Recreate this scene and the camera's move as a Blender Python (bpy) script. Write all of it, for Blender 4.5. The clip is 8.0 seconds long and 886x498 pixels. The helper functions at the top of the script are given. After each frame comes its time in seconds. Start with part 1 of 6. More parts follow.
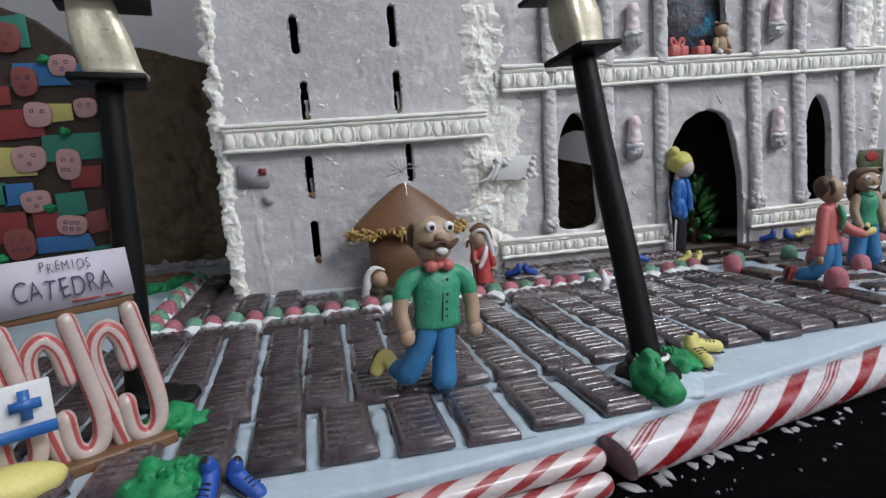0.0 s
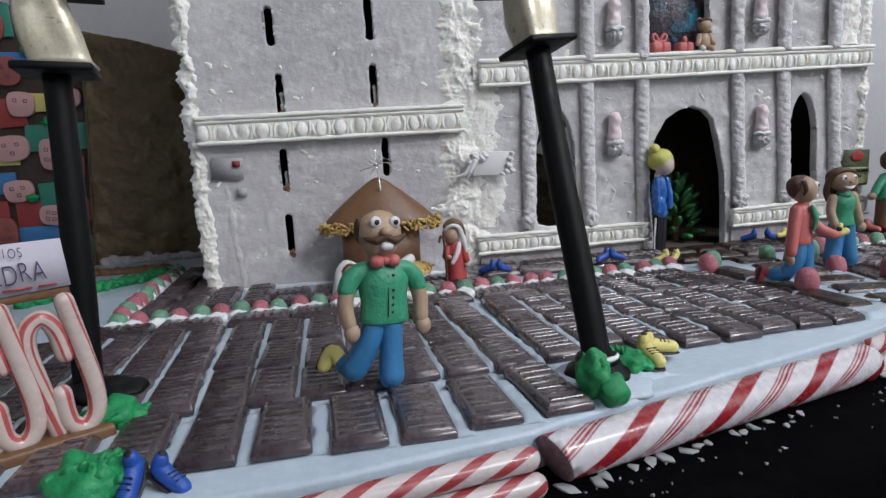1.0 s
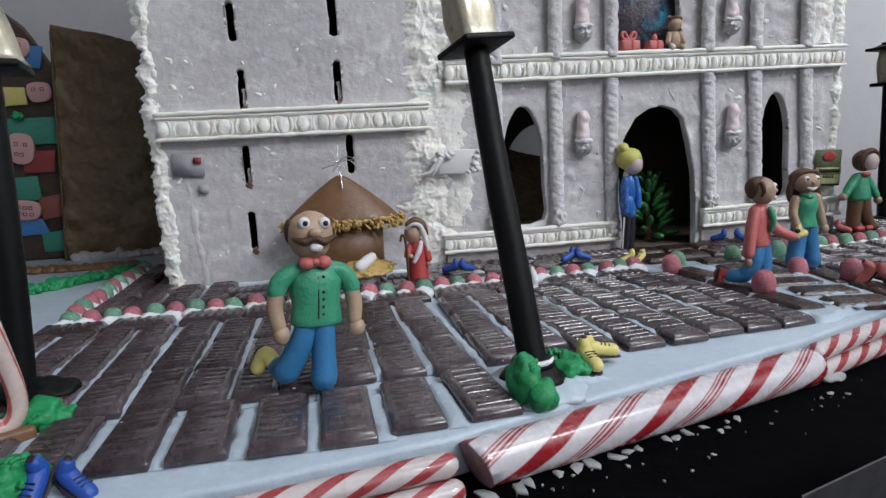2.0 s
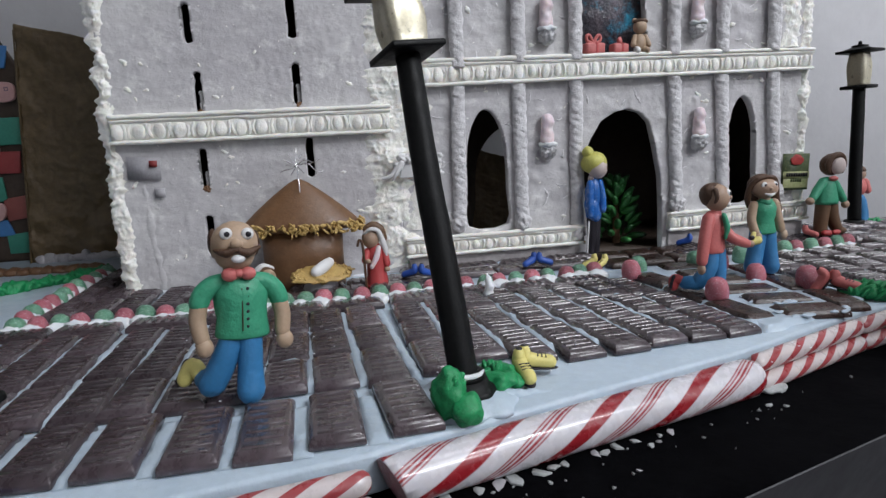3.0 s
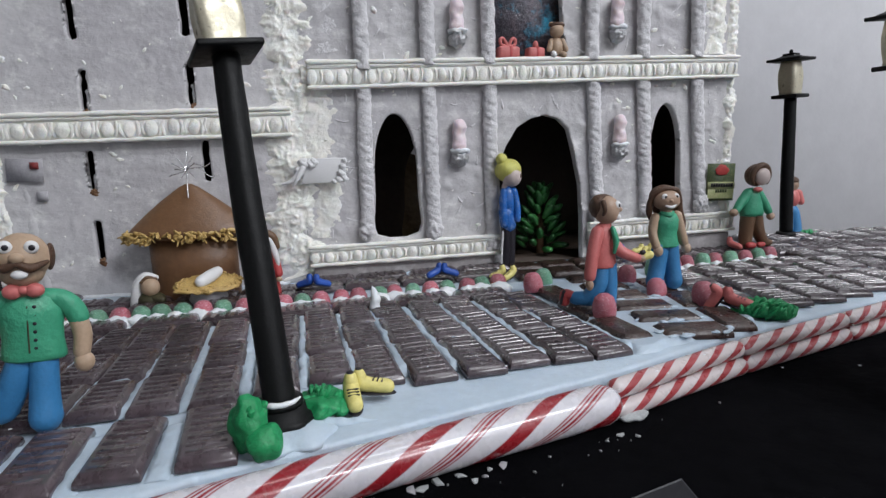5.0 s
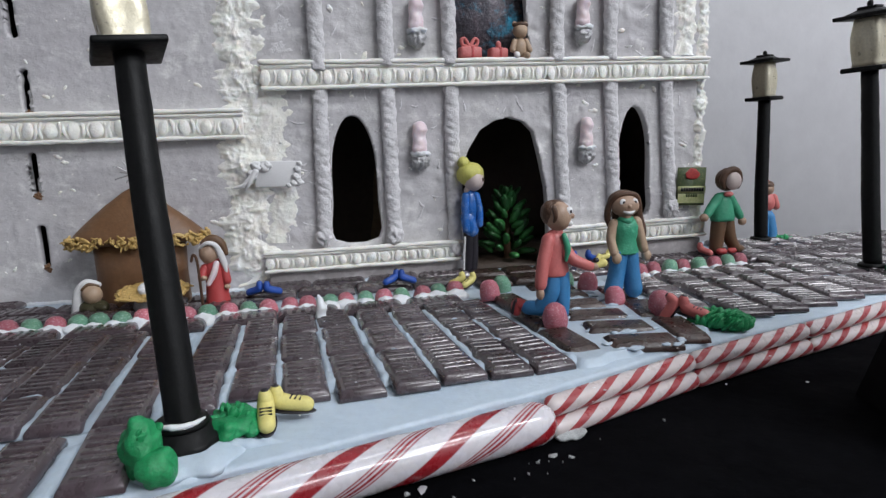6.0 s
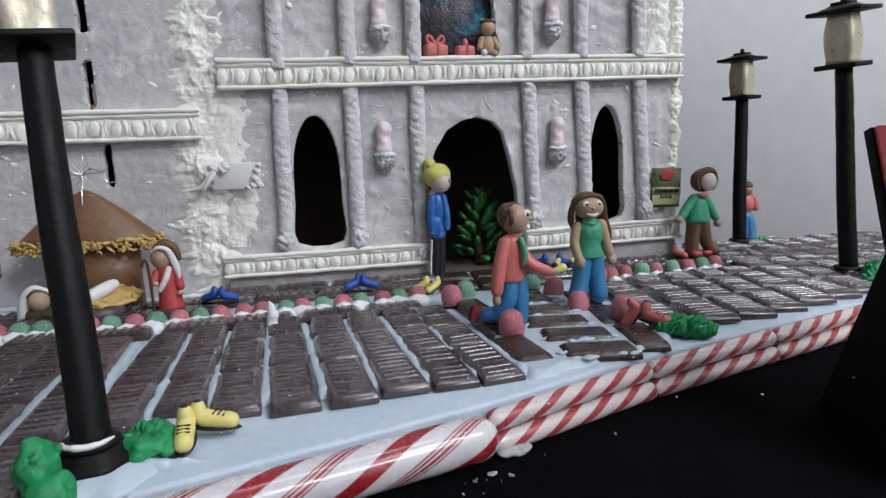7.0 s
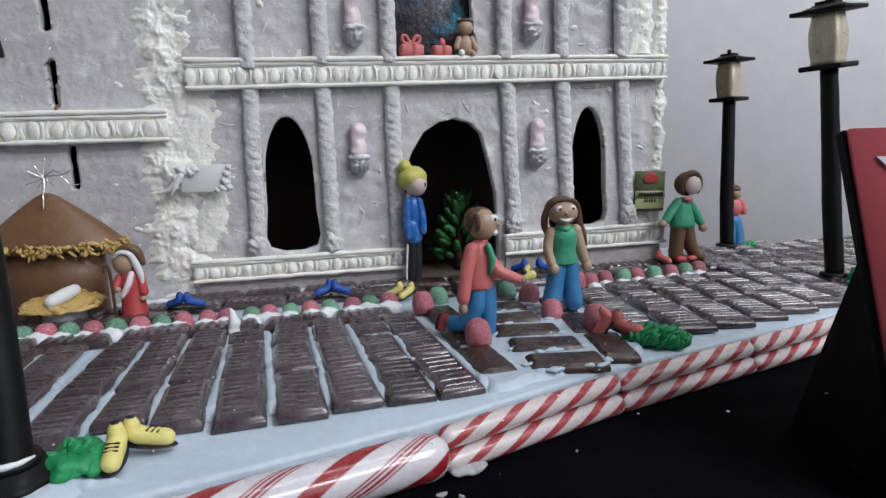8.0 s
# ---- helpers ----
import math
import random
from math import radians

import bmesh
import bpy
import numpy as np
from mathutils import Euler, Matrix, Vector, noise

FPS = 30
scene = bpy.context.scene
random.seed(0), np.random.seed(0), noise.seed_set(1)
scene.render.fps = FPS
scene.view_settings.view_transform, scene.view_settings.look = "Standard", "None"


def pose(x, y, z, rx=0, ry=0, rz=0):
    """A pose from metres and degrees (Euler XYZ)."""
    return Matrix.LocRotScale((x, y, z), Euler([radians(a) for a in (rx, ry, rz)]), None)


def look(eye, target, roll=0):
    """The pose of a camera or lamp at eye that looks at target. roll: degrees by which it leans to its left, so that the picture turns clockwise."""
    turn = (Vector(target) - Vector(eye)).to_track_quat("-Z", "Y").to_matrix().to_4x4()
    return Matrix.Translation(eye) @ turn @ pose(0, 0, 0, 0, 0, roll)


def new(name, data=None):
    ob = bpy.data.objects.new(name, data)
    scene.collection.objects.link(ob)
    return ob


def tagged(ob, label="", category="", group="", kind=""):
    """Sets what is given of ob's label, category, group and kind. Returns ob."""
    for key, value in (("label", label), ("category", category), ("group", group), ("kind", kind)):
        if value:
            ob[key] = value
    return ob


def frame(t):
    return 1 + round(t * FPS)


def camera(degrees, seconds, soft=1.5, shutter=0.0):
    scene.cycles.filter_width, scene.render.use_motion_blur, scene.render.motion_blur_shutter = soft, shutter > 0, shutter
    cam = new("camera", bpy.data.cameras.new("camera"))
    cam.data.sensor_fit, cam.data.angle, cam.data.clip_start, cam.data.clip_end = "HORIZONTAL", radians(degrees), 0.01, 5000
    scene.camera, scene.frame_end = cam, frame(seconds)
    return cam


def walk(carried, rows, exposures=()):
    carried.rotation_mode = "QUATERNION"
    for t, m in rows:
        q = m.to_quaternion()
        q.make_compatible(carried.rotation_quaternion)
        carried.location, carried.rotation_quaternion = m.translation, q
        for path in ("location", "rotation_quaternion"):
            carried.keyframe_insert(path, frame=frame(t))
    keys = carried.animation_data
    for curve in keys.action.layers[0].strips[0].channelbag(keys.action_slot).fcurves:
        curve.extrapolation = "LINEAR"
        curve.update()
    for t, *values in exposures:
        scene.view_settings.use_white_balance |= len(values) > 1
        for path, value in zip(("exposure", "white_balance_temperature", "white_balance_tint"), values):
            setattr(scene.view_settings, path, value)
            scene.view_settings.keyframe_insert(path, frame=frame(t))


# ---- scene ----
cam = camera(72.0, 8.0, 1.4)
PATH = [
    (0, (-0.4314, -0.6265, 0.1329), (-0.0575, 1.3134, -0.1789), -3.96),
    (0.5, (-0.4183, -0.6285, 0.1330), (-0.0556, 1.3117, -0.1894), -3.66),
    (1, (-0.4007, -0.6286, 0.1306), (-0.0443, 1.3121, -0.1958), -3.27),
    (1.5, (-0.3820, -0.6297, 0.1299), (-0.0283, 1.3103, -0.2036), -3.01),
    (3, (-0.3297, -0.6306, 0.1355), (0.0422, 1.3031, -0.2144), -2.71),
    (3.5, (-0.3050, -0.6289, 0.1341), (0.0654, 1.3056, -0.2133), -2.64),
    (4, (-0.2816, -0.6280, 0.1347), (0.0955, 1.3050, -0.2134), -2.39),
    (4.5, (-0.2617, -0.6267, 0.1353), (0.1323, 1.3031, -0.2120), -2.12),
    (6, (-0.2004, -0.6137, 0.1351), (0.2112, 1.3139, -0.2038), -1.76),
    (6.5, (-0.1818, -0.6089, 0.1351), (0.2323, 1.3181, -0.2039), -1.83),
    (7, (-0.1661, -0.6039, 0.1339), (0.2523, 1.3226, -0.2025), -1.90),
    (7.5, (-0.1541, -0.5997, 0.1352), (0.2710, 1.3252, -0.2027), -1.92),
    (8, (-0.1388, -0.5944, 0.1339), (0.2752, 1.3339, -0.1981), -1.76),
]
walk(cam, [(t, look(eye, target, roll)) for t, eye, target, roll in PATH])

# ---- light and world ----
world = bpy.data.worlds.new("world")
scene.world = world
world.use_nodes = True
world.node_tree.nodes["Background"].inputs[0].default_value = (0.75, 0.80, 0.90, 1)
world.node_tree.nodes["Background"].inputs[1].default_value = 0.05
scene.view_settings.exposure = -0.40


def unseen_lamp(name, x, y, z, w, d, watts, tint=(0.92, 0.945, 1.0)):
    data = bpy.data.lights.new(name, "AREA")
    data.shape, data.size, data.size_y, data.energy, data.color = "RECTANGLE", w, d, watts, tint
    ob = new(name, data)
    ob.matrix_world = pose(x, y, z)
    return ob


# three unseen overhead lights; the second is added to brighten the wall behind
for lx, ly, deep, watts in ((0.75, -0.6, 0.12, 17), (2.15, -1.9, 0.12, 98), (1.85, -3.3, 0.4, 150)):
    unseen_lamp("unseen_lamp_light", lx, ly, 2.64, 1.5, deep, watts)


# ---- materials ----
def material(name, color, rough=0.5, vary=0.12, scale=40.0, bump=0.0, bump_scale=300.0, metal=0.0,
             second=None, patch=None, coat=0.0, subsurface=0.0, by_object=0.0, detail=6.0, stretch=None, spec=0.5, bump2=0.0):
    """A surface with colour change at two scales, gloss change and fine relief, in metres."""
    m = bpy.data.materials.new(name)
    m.use_nodes = True
    t = m.node_tree
    n, link = t.nodes, t.links.new
    b = n["Principled BSDF"]
    b.inputs["Metallic"].default_value = metal
    b.inputs["Specular IOR Level"].default_value = spec
    b.inputs["Coat Weight"].default_value = coat
    b.inputs["Coat Roughness"].default_value = 0.12
    if subsurface:
        b.inputs["Subsurface Weight"].default_value = subsurface
        b.inputs["Subsurface Radius"].default_value = (0.004, 0.003, 0.002)
    co = n.new("ShaderNodeTexCoord").outputs["Object"]
    if stretch:
        mp = n.new("ShaderNodeMapping")
        mp.inputs["Scale"].default_value = stretch
        link(co, mp.inputs[0])
        co = mp.outputs[0]

    def noisy(s, det=detail, rough_=0.6):
        x = n.new("ShaderNodeTexNoise")
        x.inputs["Scale"].default_value, x.inputs["Detail"].default_value, x.inputs["Roughness"].default_value = s, det, rough_
        link(co, x.inputs["Vector"])
        return x.outputs["Fac"]

    def spread(source, lo, hi, a=0.3, c=0.7):
        r = n.new("ShaderNodeMapRange")
        r.inputs[1].default_value, r.inputs[2].default_value = a, c
        r.inputs[3].default_value, r.inputs[4].default_value = lo, hi
        link(source, r.inputs[0])
        return r.outputs[0]

    large, fine = noisy(scale), noisy(scale * 7)
    mix = n.new("ShaderNodeMix")
    mix.data_type = "RGBA"
    two = second or tuple(c * (1 - vary) for c in color)
    mix.inputs[6].default_value, mix.inputs[7].default_value = (*color, 1), (*two, 1)
    link(spread(large, 0, 1), mix.inputs[0])
    out = mix.outputs[2]
    if patch:
        tone, amount, size = patch
        mix2 = n.new("ShaderNodeMix")
        mix2.data_type = "RGBA"
        mix2.inputs[7].default_value = (*tone, 1)
        link(out, mix2.inputs[6])
        link(spread(noisy(size, 8, 0.7), 0, amount, 0.52, 0.68), mix2.inputs[0])
        out = mix2.outputs[2]
    hue = n.new("ShaderNodeHueSaturation")
    link(out, hue.inputs["Color"])
    value = spread(fine, 1 - vary, 1 + vary)
    if by_object:
        info = n.new("ShaderNodeObjectInfo")
        mul = n.new("ShaderNodeMath")
        mul.operation = "MULTIPLY"
        link(value, mul.inputs[0])
        link(spread(info.outputs["Random"], 1 - by_object, 1 + by_object, 0, 1), mul.inputs[1])
        value = mul.outputs[0]
    link(value, hue.inputs["Value"])
    link(hue.outputs[0], b.inputs["Base Color"])
    link(spread(noisy(scale * 3), max(rough - 0.12, 0.03), min(rough + 0.12, 1)), b.inputs["Roughness"])
    if bump:
        bp = n.new("ShaderNodeBump")
        bp.inputs["Strength"].default_value, bp.inputs["Distance"].default_value = 1.0, bump
        link(noisy(bump_scale, 5, 0.62), bp.inputs["Height"])
        last = bp.outputs[0]
        if bump2:
            bp2 = n.new("ShaderNodeBump")
            bp2.inputs["Strength"].default_value, bp2.inputs["Distance"].default_value = 1.0, bump2
            link(noisy(bump_scale * 0.16, 4, 0.55), bp2.inputs["Height"])
            link(last, bp2.inputs["Normal"])
            last = bp2.outputs[0]
        link(last, b.inputs["Normal"])
    return m


def striped(name, base, red, pitch, starts, bands, rough=0.27):
    """Sugar stick: red bands that wind round the x axis. bands: (middle, half width) in turns of one start."""
    m = material(name, base, rough, 0.025, 60, 0.00006, 300, subsurface=0.2, coat=0.35)
    t = m.node_tree
    n, link = t.nodes, t.links.new

    def calc(op, a, b_=None):
        x = n.new("ShaderNodeMath")
        x.operation = op
        for k, v in enumerate((a, b_)):
            if v is None:
                continue
            if isinstance(v, (int, float)):
                x.inputs[k].default_value = v
            else:
                link(v, x.inputs[k])
        return x.outputs[0]

    sep = n.new("ShaderNodeSeparateXYZ")
    link(n.new("ShaderNodeTexCoord").outputs["UV"], sep.inputs[0])
    wob = n.new("ShaderNodeTexNoise")
    wob.inputs["Scale"].default_value, wob.inputs["Detail"].default_value = 22, 1
    link(n.new("ShaderNodeTexCoord").outputs["Object"], wob.inputs["Vector"])
    u = calc("ADD", calc("DIVIDE", sep.outputs[0], pitch), sep.outputs[1])
    u = calc("ADD", calc("MULTIPLY", u, starts), calc("MULTIPLY", wob.outputs["Fac"], 0.12))
    f = calc("FRACT", u)
    total = None
    for mid, half in bands:
        edge = n.new("ShaderNodeMapRange")
        edge.inputs[1].default_value, edge.inputs[2].default_value = half + 0.012, half - 0.012
        link(calc("ABSOLUTE", calc("SUBTRACT", f, mid)), edge.inputs[0])
        total = edge.outputs[0] if total is None else calc("MAXIMUM", total, edge.outputs[0])
    mix = n.new("ShaderNodeMix")
    mix.data_type = "RGBA"
    old = [l for l in t.links if l.to_socket.name == "Base Color"][0].from_socket
    link(old, mix.inputs[6])
    mix.inputs[7].default_value = (*red, 1)
    link(total, mix.inputs[0])
    link(mix.outputs[2], n["Principled BSDF"].inputs["Base Color"])
    return m


M = dict(
    plaster=material("wall_paint", (0.86, 0.86, 0.88), 0.7, 0.03, 3, 0.0006, 60),
    ceiling=material("ceiling_paint", (0.8, 0.8, 0.8), 0.8, 0.03, 3),
    floor=material("floor_vinyl", (0.32, 0.31, 0.30), 0.4, 0.1, 5),
    cloth=material("black_cloth", (0.0030, 0.0030, 0.0038), 0.9, 0.3, 12, 0.0002, 900, spec=0.02, bump2=0.0006),
    iced=material("pale_blue_icing", (0.405, 0.492, 0.572), 0.42, 0.05, 22, 0.0005, 260, second=(0.47, 0.555, 0.63), subsurface=0.1, bump2=0.0014),
    grey=material("grey_icing_wall", (0.60, 0.59, 0.59), 0.5, 0.08, 11, 0.0006, 280, second=(0.44, 0.425, 0.445),
                  patch=((0.76, 0.755, 0.735), 0.9, 44), bump2=0.0015, stretch=(0.8, 1.0, 1.0)),
    underlay=material("brown_grey_base", (0.50, 0.475, 0.475), 0.6, 0.12, 25, 0.0009, 200, second=(0.38, 0.35, 0.35), patch=((0.68, 0.67, 0.67), 0.7, 60), bump2=0.0012),
    cream=material("cream_icing", (0.83, 0.82, 0.755), 0.5, 0.05, 40, 0.0005, 420, second=(0.87, 0.865, 0.82), subsurface=0.25, bump2=0.0008),
    rope=material("greyed_icing", (0.70, 0.69, 0.70), 0.6, 0.08, 50, 0.0013, 560, patch=((0.38, 0.355, 0.375), 0.75, 90), bump2=0.0018),
    white=material("white_icing", (0.74, 0.765, 0.785), 0.5, 0.05, 40, 0.0005, 300, subsurface=0.15),
    choc=material("dark_chocolate", (0.042, 0.029, 0.033), 0.29, 0.22, 60, 0.00008, 420, second=(0.060, 0.044, 0.050),
                  patch=((0.10, 0.085, 0.10), 0.3, 120), by_object=0.3, coat=0.45, stretch=(1.0, 0.45, 1.0)),
    choc_plain=material("plain_chocolate", (0.040, 0.023, 0.019), 0.3, 0.2, 50, 0.0004, 300, patch=((0.10, 0.065, 0.05), 0.4, 120), by_object=0.2),
    black=material("black_sugar_paste", (0.0045, 0.005, 0.0052), 0.5, 0.3, 50, 0.0002, 420, spec=0.22),
    lantern=material("pearl_gold_paste", (0.56, 0.51, 0.37), 0.36, 0.12, 60, 0.0004, 120, metal=0.35, second=(0.66, 0.62, 0.49)),
    cookie=material("gingerbread", (0.142, 0.069, 0.031), 0.42, 0.14, 40, 0.0003, 500, second=(0.175, 0.090, 0.042), patch=((0.24, 0.145, 0.085), 0.3, 90)),
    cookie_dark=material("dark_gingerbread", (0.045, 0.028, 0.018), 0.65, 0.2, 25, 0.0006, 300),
    mud=material("brown_icing", (0.098, 0.064, 0.026), 0.42, 0.18, 16, 0.0012, 150, second=(0.125, 0.083, 0.036), bump2=0.005),
    straw=material("straw_flakes", (0.56, 0.39, 0.14), 0.5, 0.28, 120, 0.0004, 700, second=(0.42, 0.27, 0.085)),
    gum_red=material("red_gumdrop", (0.40, 0.085, 0.115), 0.4, 0.15, 200, 0.0007, 1900, second=(0.46, 0.15, 0.19), patch=((0.72, 0.52, 0.56), 0.8, 900), subsurface=0.25, by_object=0.2),
    gum_green=material("green_gumdrop", (0.09, 0.265, 0.165), 0.4, 0.15, 200, 0.0007, 1900, second=(0.16, 0.34, 0.23), patch=((0.55, 0.70, 0.60), 0.8, 900), subsurface=0.25, by_object=0.2),
    grass=material("green_sugar_paste", (0.006, 0.205, 0.064), 0.5, 0.22, 90, 0.0007, 420, second=(0.012, 0.28, 0.095)),
    flesh=material("tan_paste", (0.42, 0.30, 0.205), 0.5, 0.07, 70, 0.00012, 500, bump2=0.0011, subsurface=0.1),
    flesh_dark=material("brown_paste", (0.37, 0.25, 0.175), 0.5, 0.07, 70, 0.00012, 500, bump2=0.0011, subsurface=0.1),
    flesh_pale=material("pale_paste", (0.55, 0.46, 0.43), 0.5, 0.06, 120, 0.00015, 900),
    hair=material("dark_brown_paste", (0.085, 0.04, 0.02), 0.5, 0.15, 90, 0.0005, 500, stretch=(3, 3, 0.6)),
    blond=material("yellow_hair_paste", (0.58, 0.56, 0.14), 0.5, 0.2, 160, 0.0005, 500, stretch=(3, 3, 0.6)),
    shirt=material("green_shirt_paste", (0.045, 0.31, 0.175), 0.5, 0.07, 70, 0.00012, 500, bump2=0.0020),
    trouser=material("blue_paste", (0.034, 0.185, 0.40), 0.5, 0.07, 70, 0.00012, 500, bump2=0.0011),
    coral=material("coral_red_paste", (0.54, 0.145, 0.135), 0.5, 0.07, 70, 0.00012, 500, bump2=0.0011),
    robe=material("red_robe_paste", (0.44, 0.055, 0.055), 0.5, 0.08, 120, 0.0002, 900),
    coat_blue=material("bright_blue_paste", (0.02, 0.125, 0.43), 0.25, 0.1, 70, 0.0002, 500, patch=((0.35, 0.45, 0.62), 0.45, 110)),
    shoe_blue=material("cobalt_paste", (0.016, 0.075, 0.36), 0.45, 0.1, 120, 0.0002, 700),
    shoe_yellow=material("yellow_paste", (0.70, 0.62, 0.21), 0.5, 0.06, 120, 0.0002, 700),
    ink=material("black_marker", (0.012, 0.010, 0.016), 0.5, 0.1, 100),
    violet_ink=material("violet_marker", (0.07, 0.05, 0.12), 0.5, 0.2, 300),
    eye=material("white_paste", (0.70, 0.70, 0.70), 0.45, 0.03, 100),
    brown=material("trouser_brown_paste", (0.13, 0.07, 0.035), 0.5, 0.1, 100, 0.0002, 700),
    olive=material("dark_olive_paste", (0.05, 0.045, 0.02), 0.5, 0.1, 100, 0.0002, 700),
    pink=material("pink_candy", (0.74, 0.60, 0.64), 0.35, 0.06, 90, 0.0003, 400, second=(0.78, 0.68, 0.70), patch=((0.83, 0.80, 0.80), 0.75, 130), subsurface=0.3),
    silver=material("silver_foil", (0.52, 0.52, 0.53), 0.38, 0.2, 150, 0.0012, 350, metal=0.55),
    wire=material("silver_wire", (0.75, 0.75, 0.76), 0.2, 0.1, 200, metal=1.0),
    paper=material("white_paper", (0.50, 0.48, 0.55), 0.7, 0.03, 30, 0.0002, 200),
    paper_grey=material("grey_plaque", (0.40, 0.39, 0.41), 0.6, 0.12, 60, 0.0003, 300),
    cross_blue=material("sign_blue", (0.03, 0.13, 0.40), 0.4, 0.05, 60),
    sign_red=material("sign_red", (0.46, 0.075, 0.092), 0.55, 0.05, 8, 0.0001, 700),
    board_black=material("black_foam_board", (0.0035, 0.0033, 0.0042), 0.7, 0.2, 20, spec=0.1),
    needle=material("tree_green_paste", (0.012, 0.085, 0.026), 0.34, 0.25, 90, 0.0002, 500, second=(0.06, 0.24, 0.06), by_object=0.5),
    tile_red=material("red_fondant", (0.26, 0.035, 0.035), 0.55, 0.1, 50, 0.0002, 500),
    tile_teal=material("teal_fondant", (0.03, 0.21, 0.15), 0.55, 0.1, 50, 0.0002, 500),
    tile_blue=material("blue_fondant", (0.04, 0.17, 0.40), 0.55, 0.1, 50, 0.0002, 500),
    tile_yellow=material("yellow_fondant", (0.55, 0.50, 0.16), 0.55, 0.1, 50, 0.0002, 500),
    tile_pink=material("rose_fondant", (0.50, 0.29, 0.28), 0.55, 0.08, 50, 0.0002, 500),
    tile_brick=material("brick_fondant", (0.24, 0.065, 0.055), 0.55, 0.1, 50, 0.0002, 500),
    # the blue patches paint sparkles and a highlight into the glass colour
    glass_sugar=material("dark_sugar_glass", (0.03, 0.035, 0.05), 0.1, 0.4, 50, 0.004, 110, second=(0.17, 0.15, 0.17), patch=((0.04, 0.34, 0.52), 0.9, 34)),
    label_green=material("label_green", (0.035, 0.06, 0.03), 0.5, 0.4, 260, second=(0.09, 0.12, 0.045), patch=((0.30, 0.28, 0.12), 0.6, 420)),
    label_cream=material("label_cream", (0.50, 0.49, 0.28), 0.5, 0.2, 300, second=(0.30, 0.36, 0.13)),
    label_red=material("label_red", (0.48, 0.05, 0.045), 0.5, 0.3, 300, patch=((0.12, 0.02, 0.02), 0.6, 420)),
    stick=striped("thick_sugar_stick", (0.61, 0.59, 0.62), (0.28, 0.017, 0.024), 0.135, 2,
                  ((0.22, 0.115), (0.60, 0.012), (0.65, 0.016), (0.715, 0.022), (0.77, 0.012))),
    cane=striped("thin_sugar_cane", (0.57, 0.51, 0.505), (0.33, 0.05, 0.055), 0.075, 3, ((0.5, 0.19),), 0.32),
    cane_up=striped("pale_sugar_cane", (0.56, 0.47, 0.43), (0.42, 0.085, 0.085), 0.62, 2, ((0.30, 0.085), (0.62, 0.045)), 0.3),
    crumb=material("dry_icing", (0.42, 0.44, 0.44), 0.75, 0.2, 150, 0.0004, 600, second=(0.30, 0.31, 0.31)),
    cut_sugar=material("broken_sugar_end", (0.42, 0.27, 0.29), 0.4, 0.25, 200, 0.0008, 400, patch=((0.22, 0.06, 0.07), 0.6, 160)),
    tray=material("grey_plastic", (0.055, 0.055, 0.060), 0.45, 0.1, 20, 0.0001, 300, spec=0.4),
)



def vary_gloss(m, low, high, rough):
    """The clear gloss differs from piece to piece."""
    n, link = m.node_tree.nodes, m.node_tree.links.new
    r = n.new("ShaderNodeMapRange")
    r.inputs[3].default_value, r.inputs[4].default_value = low, high
    link(n.new("ShaderNodeObjectInfo").outputs["Random"], r.inputs[0])
    link(r.outputs[0], n["Principled BSDF"].inputs["Coat Weight"])
    n["Principled BSDF"].inputs["Coat Roughness"].default_value = rough


vary_gloss(M["choc"], 0.4, 1.0, 0.17)


# ---- mesh tools ----
def empty(name, label, category, place=(0, 0, 0), turn=0.0, group="", kind=""):
    ob = new(name)
    ob.empty_display_size = 0.02
    ob.matrix_basis = pose(*place, 0, 0, turn)
    return tagged(ob, label, category, group, kind)


def finish(bm, name, mats, smooth=True):
    me = bpy.data.meshes.new(name)
    bm.normal_update()
    bm.to_mesh(me)
    bm.free()
    for m in mats if isinstance(mats, (list, tuple)) else (mats,):
        me.materials.append(m)
    if smooth:
        me.shade_smooth()
    return me


def part(name, bm, mats, parent, label="", smooth=True, at=None):
    ob = new(name, finish(bm, name, mats, smooth))
    ob.parent = parent
    if at is not None:
        ob.matrix_basis = at
    return tagged(ob, label) if label else ob


def solid(name, bm, mats, label, category, at=None, group="", kind="", smooth=True):
    ob = new(name, finish(bm, name, mats, smooth))
    if at is not None:
        ob.matrix_basis = at
    return tagged(ob, label, category, group, kind)


def box(size, at=(0, 0, 0), bevel=0.0, seg=2, bm=None, m=None):
    own = bmesh.new()
    bmesh.ops.create_cube(own, size=1.0, matrix=Matrix.Diagonal((*size, 1)))
    if bevel:
        bmesh.ops.bevel(own, geom=own.edges[:], offset=bevel, segments=seg, affect="EDGES", profile=0.5)
    own.transform(m if m is not None else Matrix.Translation(at))
    return join(bm, own)


def join(bm, own, index=0):
    for f in own.faces:
        f.material_index = index
        f.smooth = True
    if bm is None:
        return own
    me = bpy.data.meshes.new("tmp")
    own.to_mesh(me)
    own.free()
    bm.from_mesh(me)
    bpy.data.meshes.remove(me)
    return bm


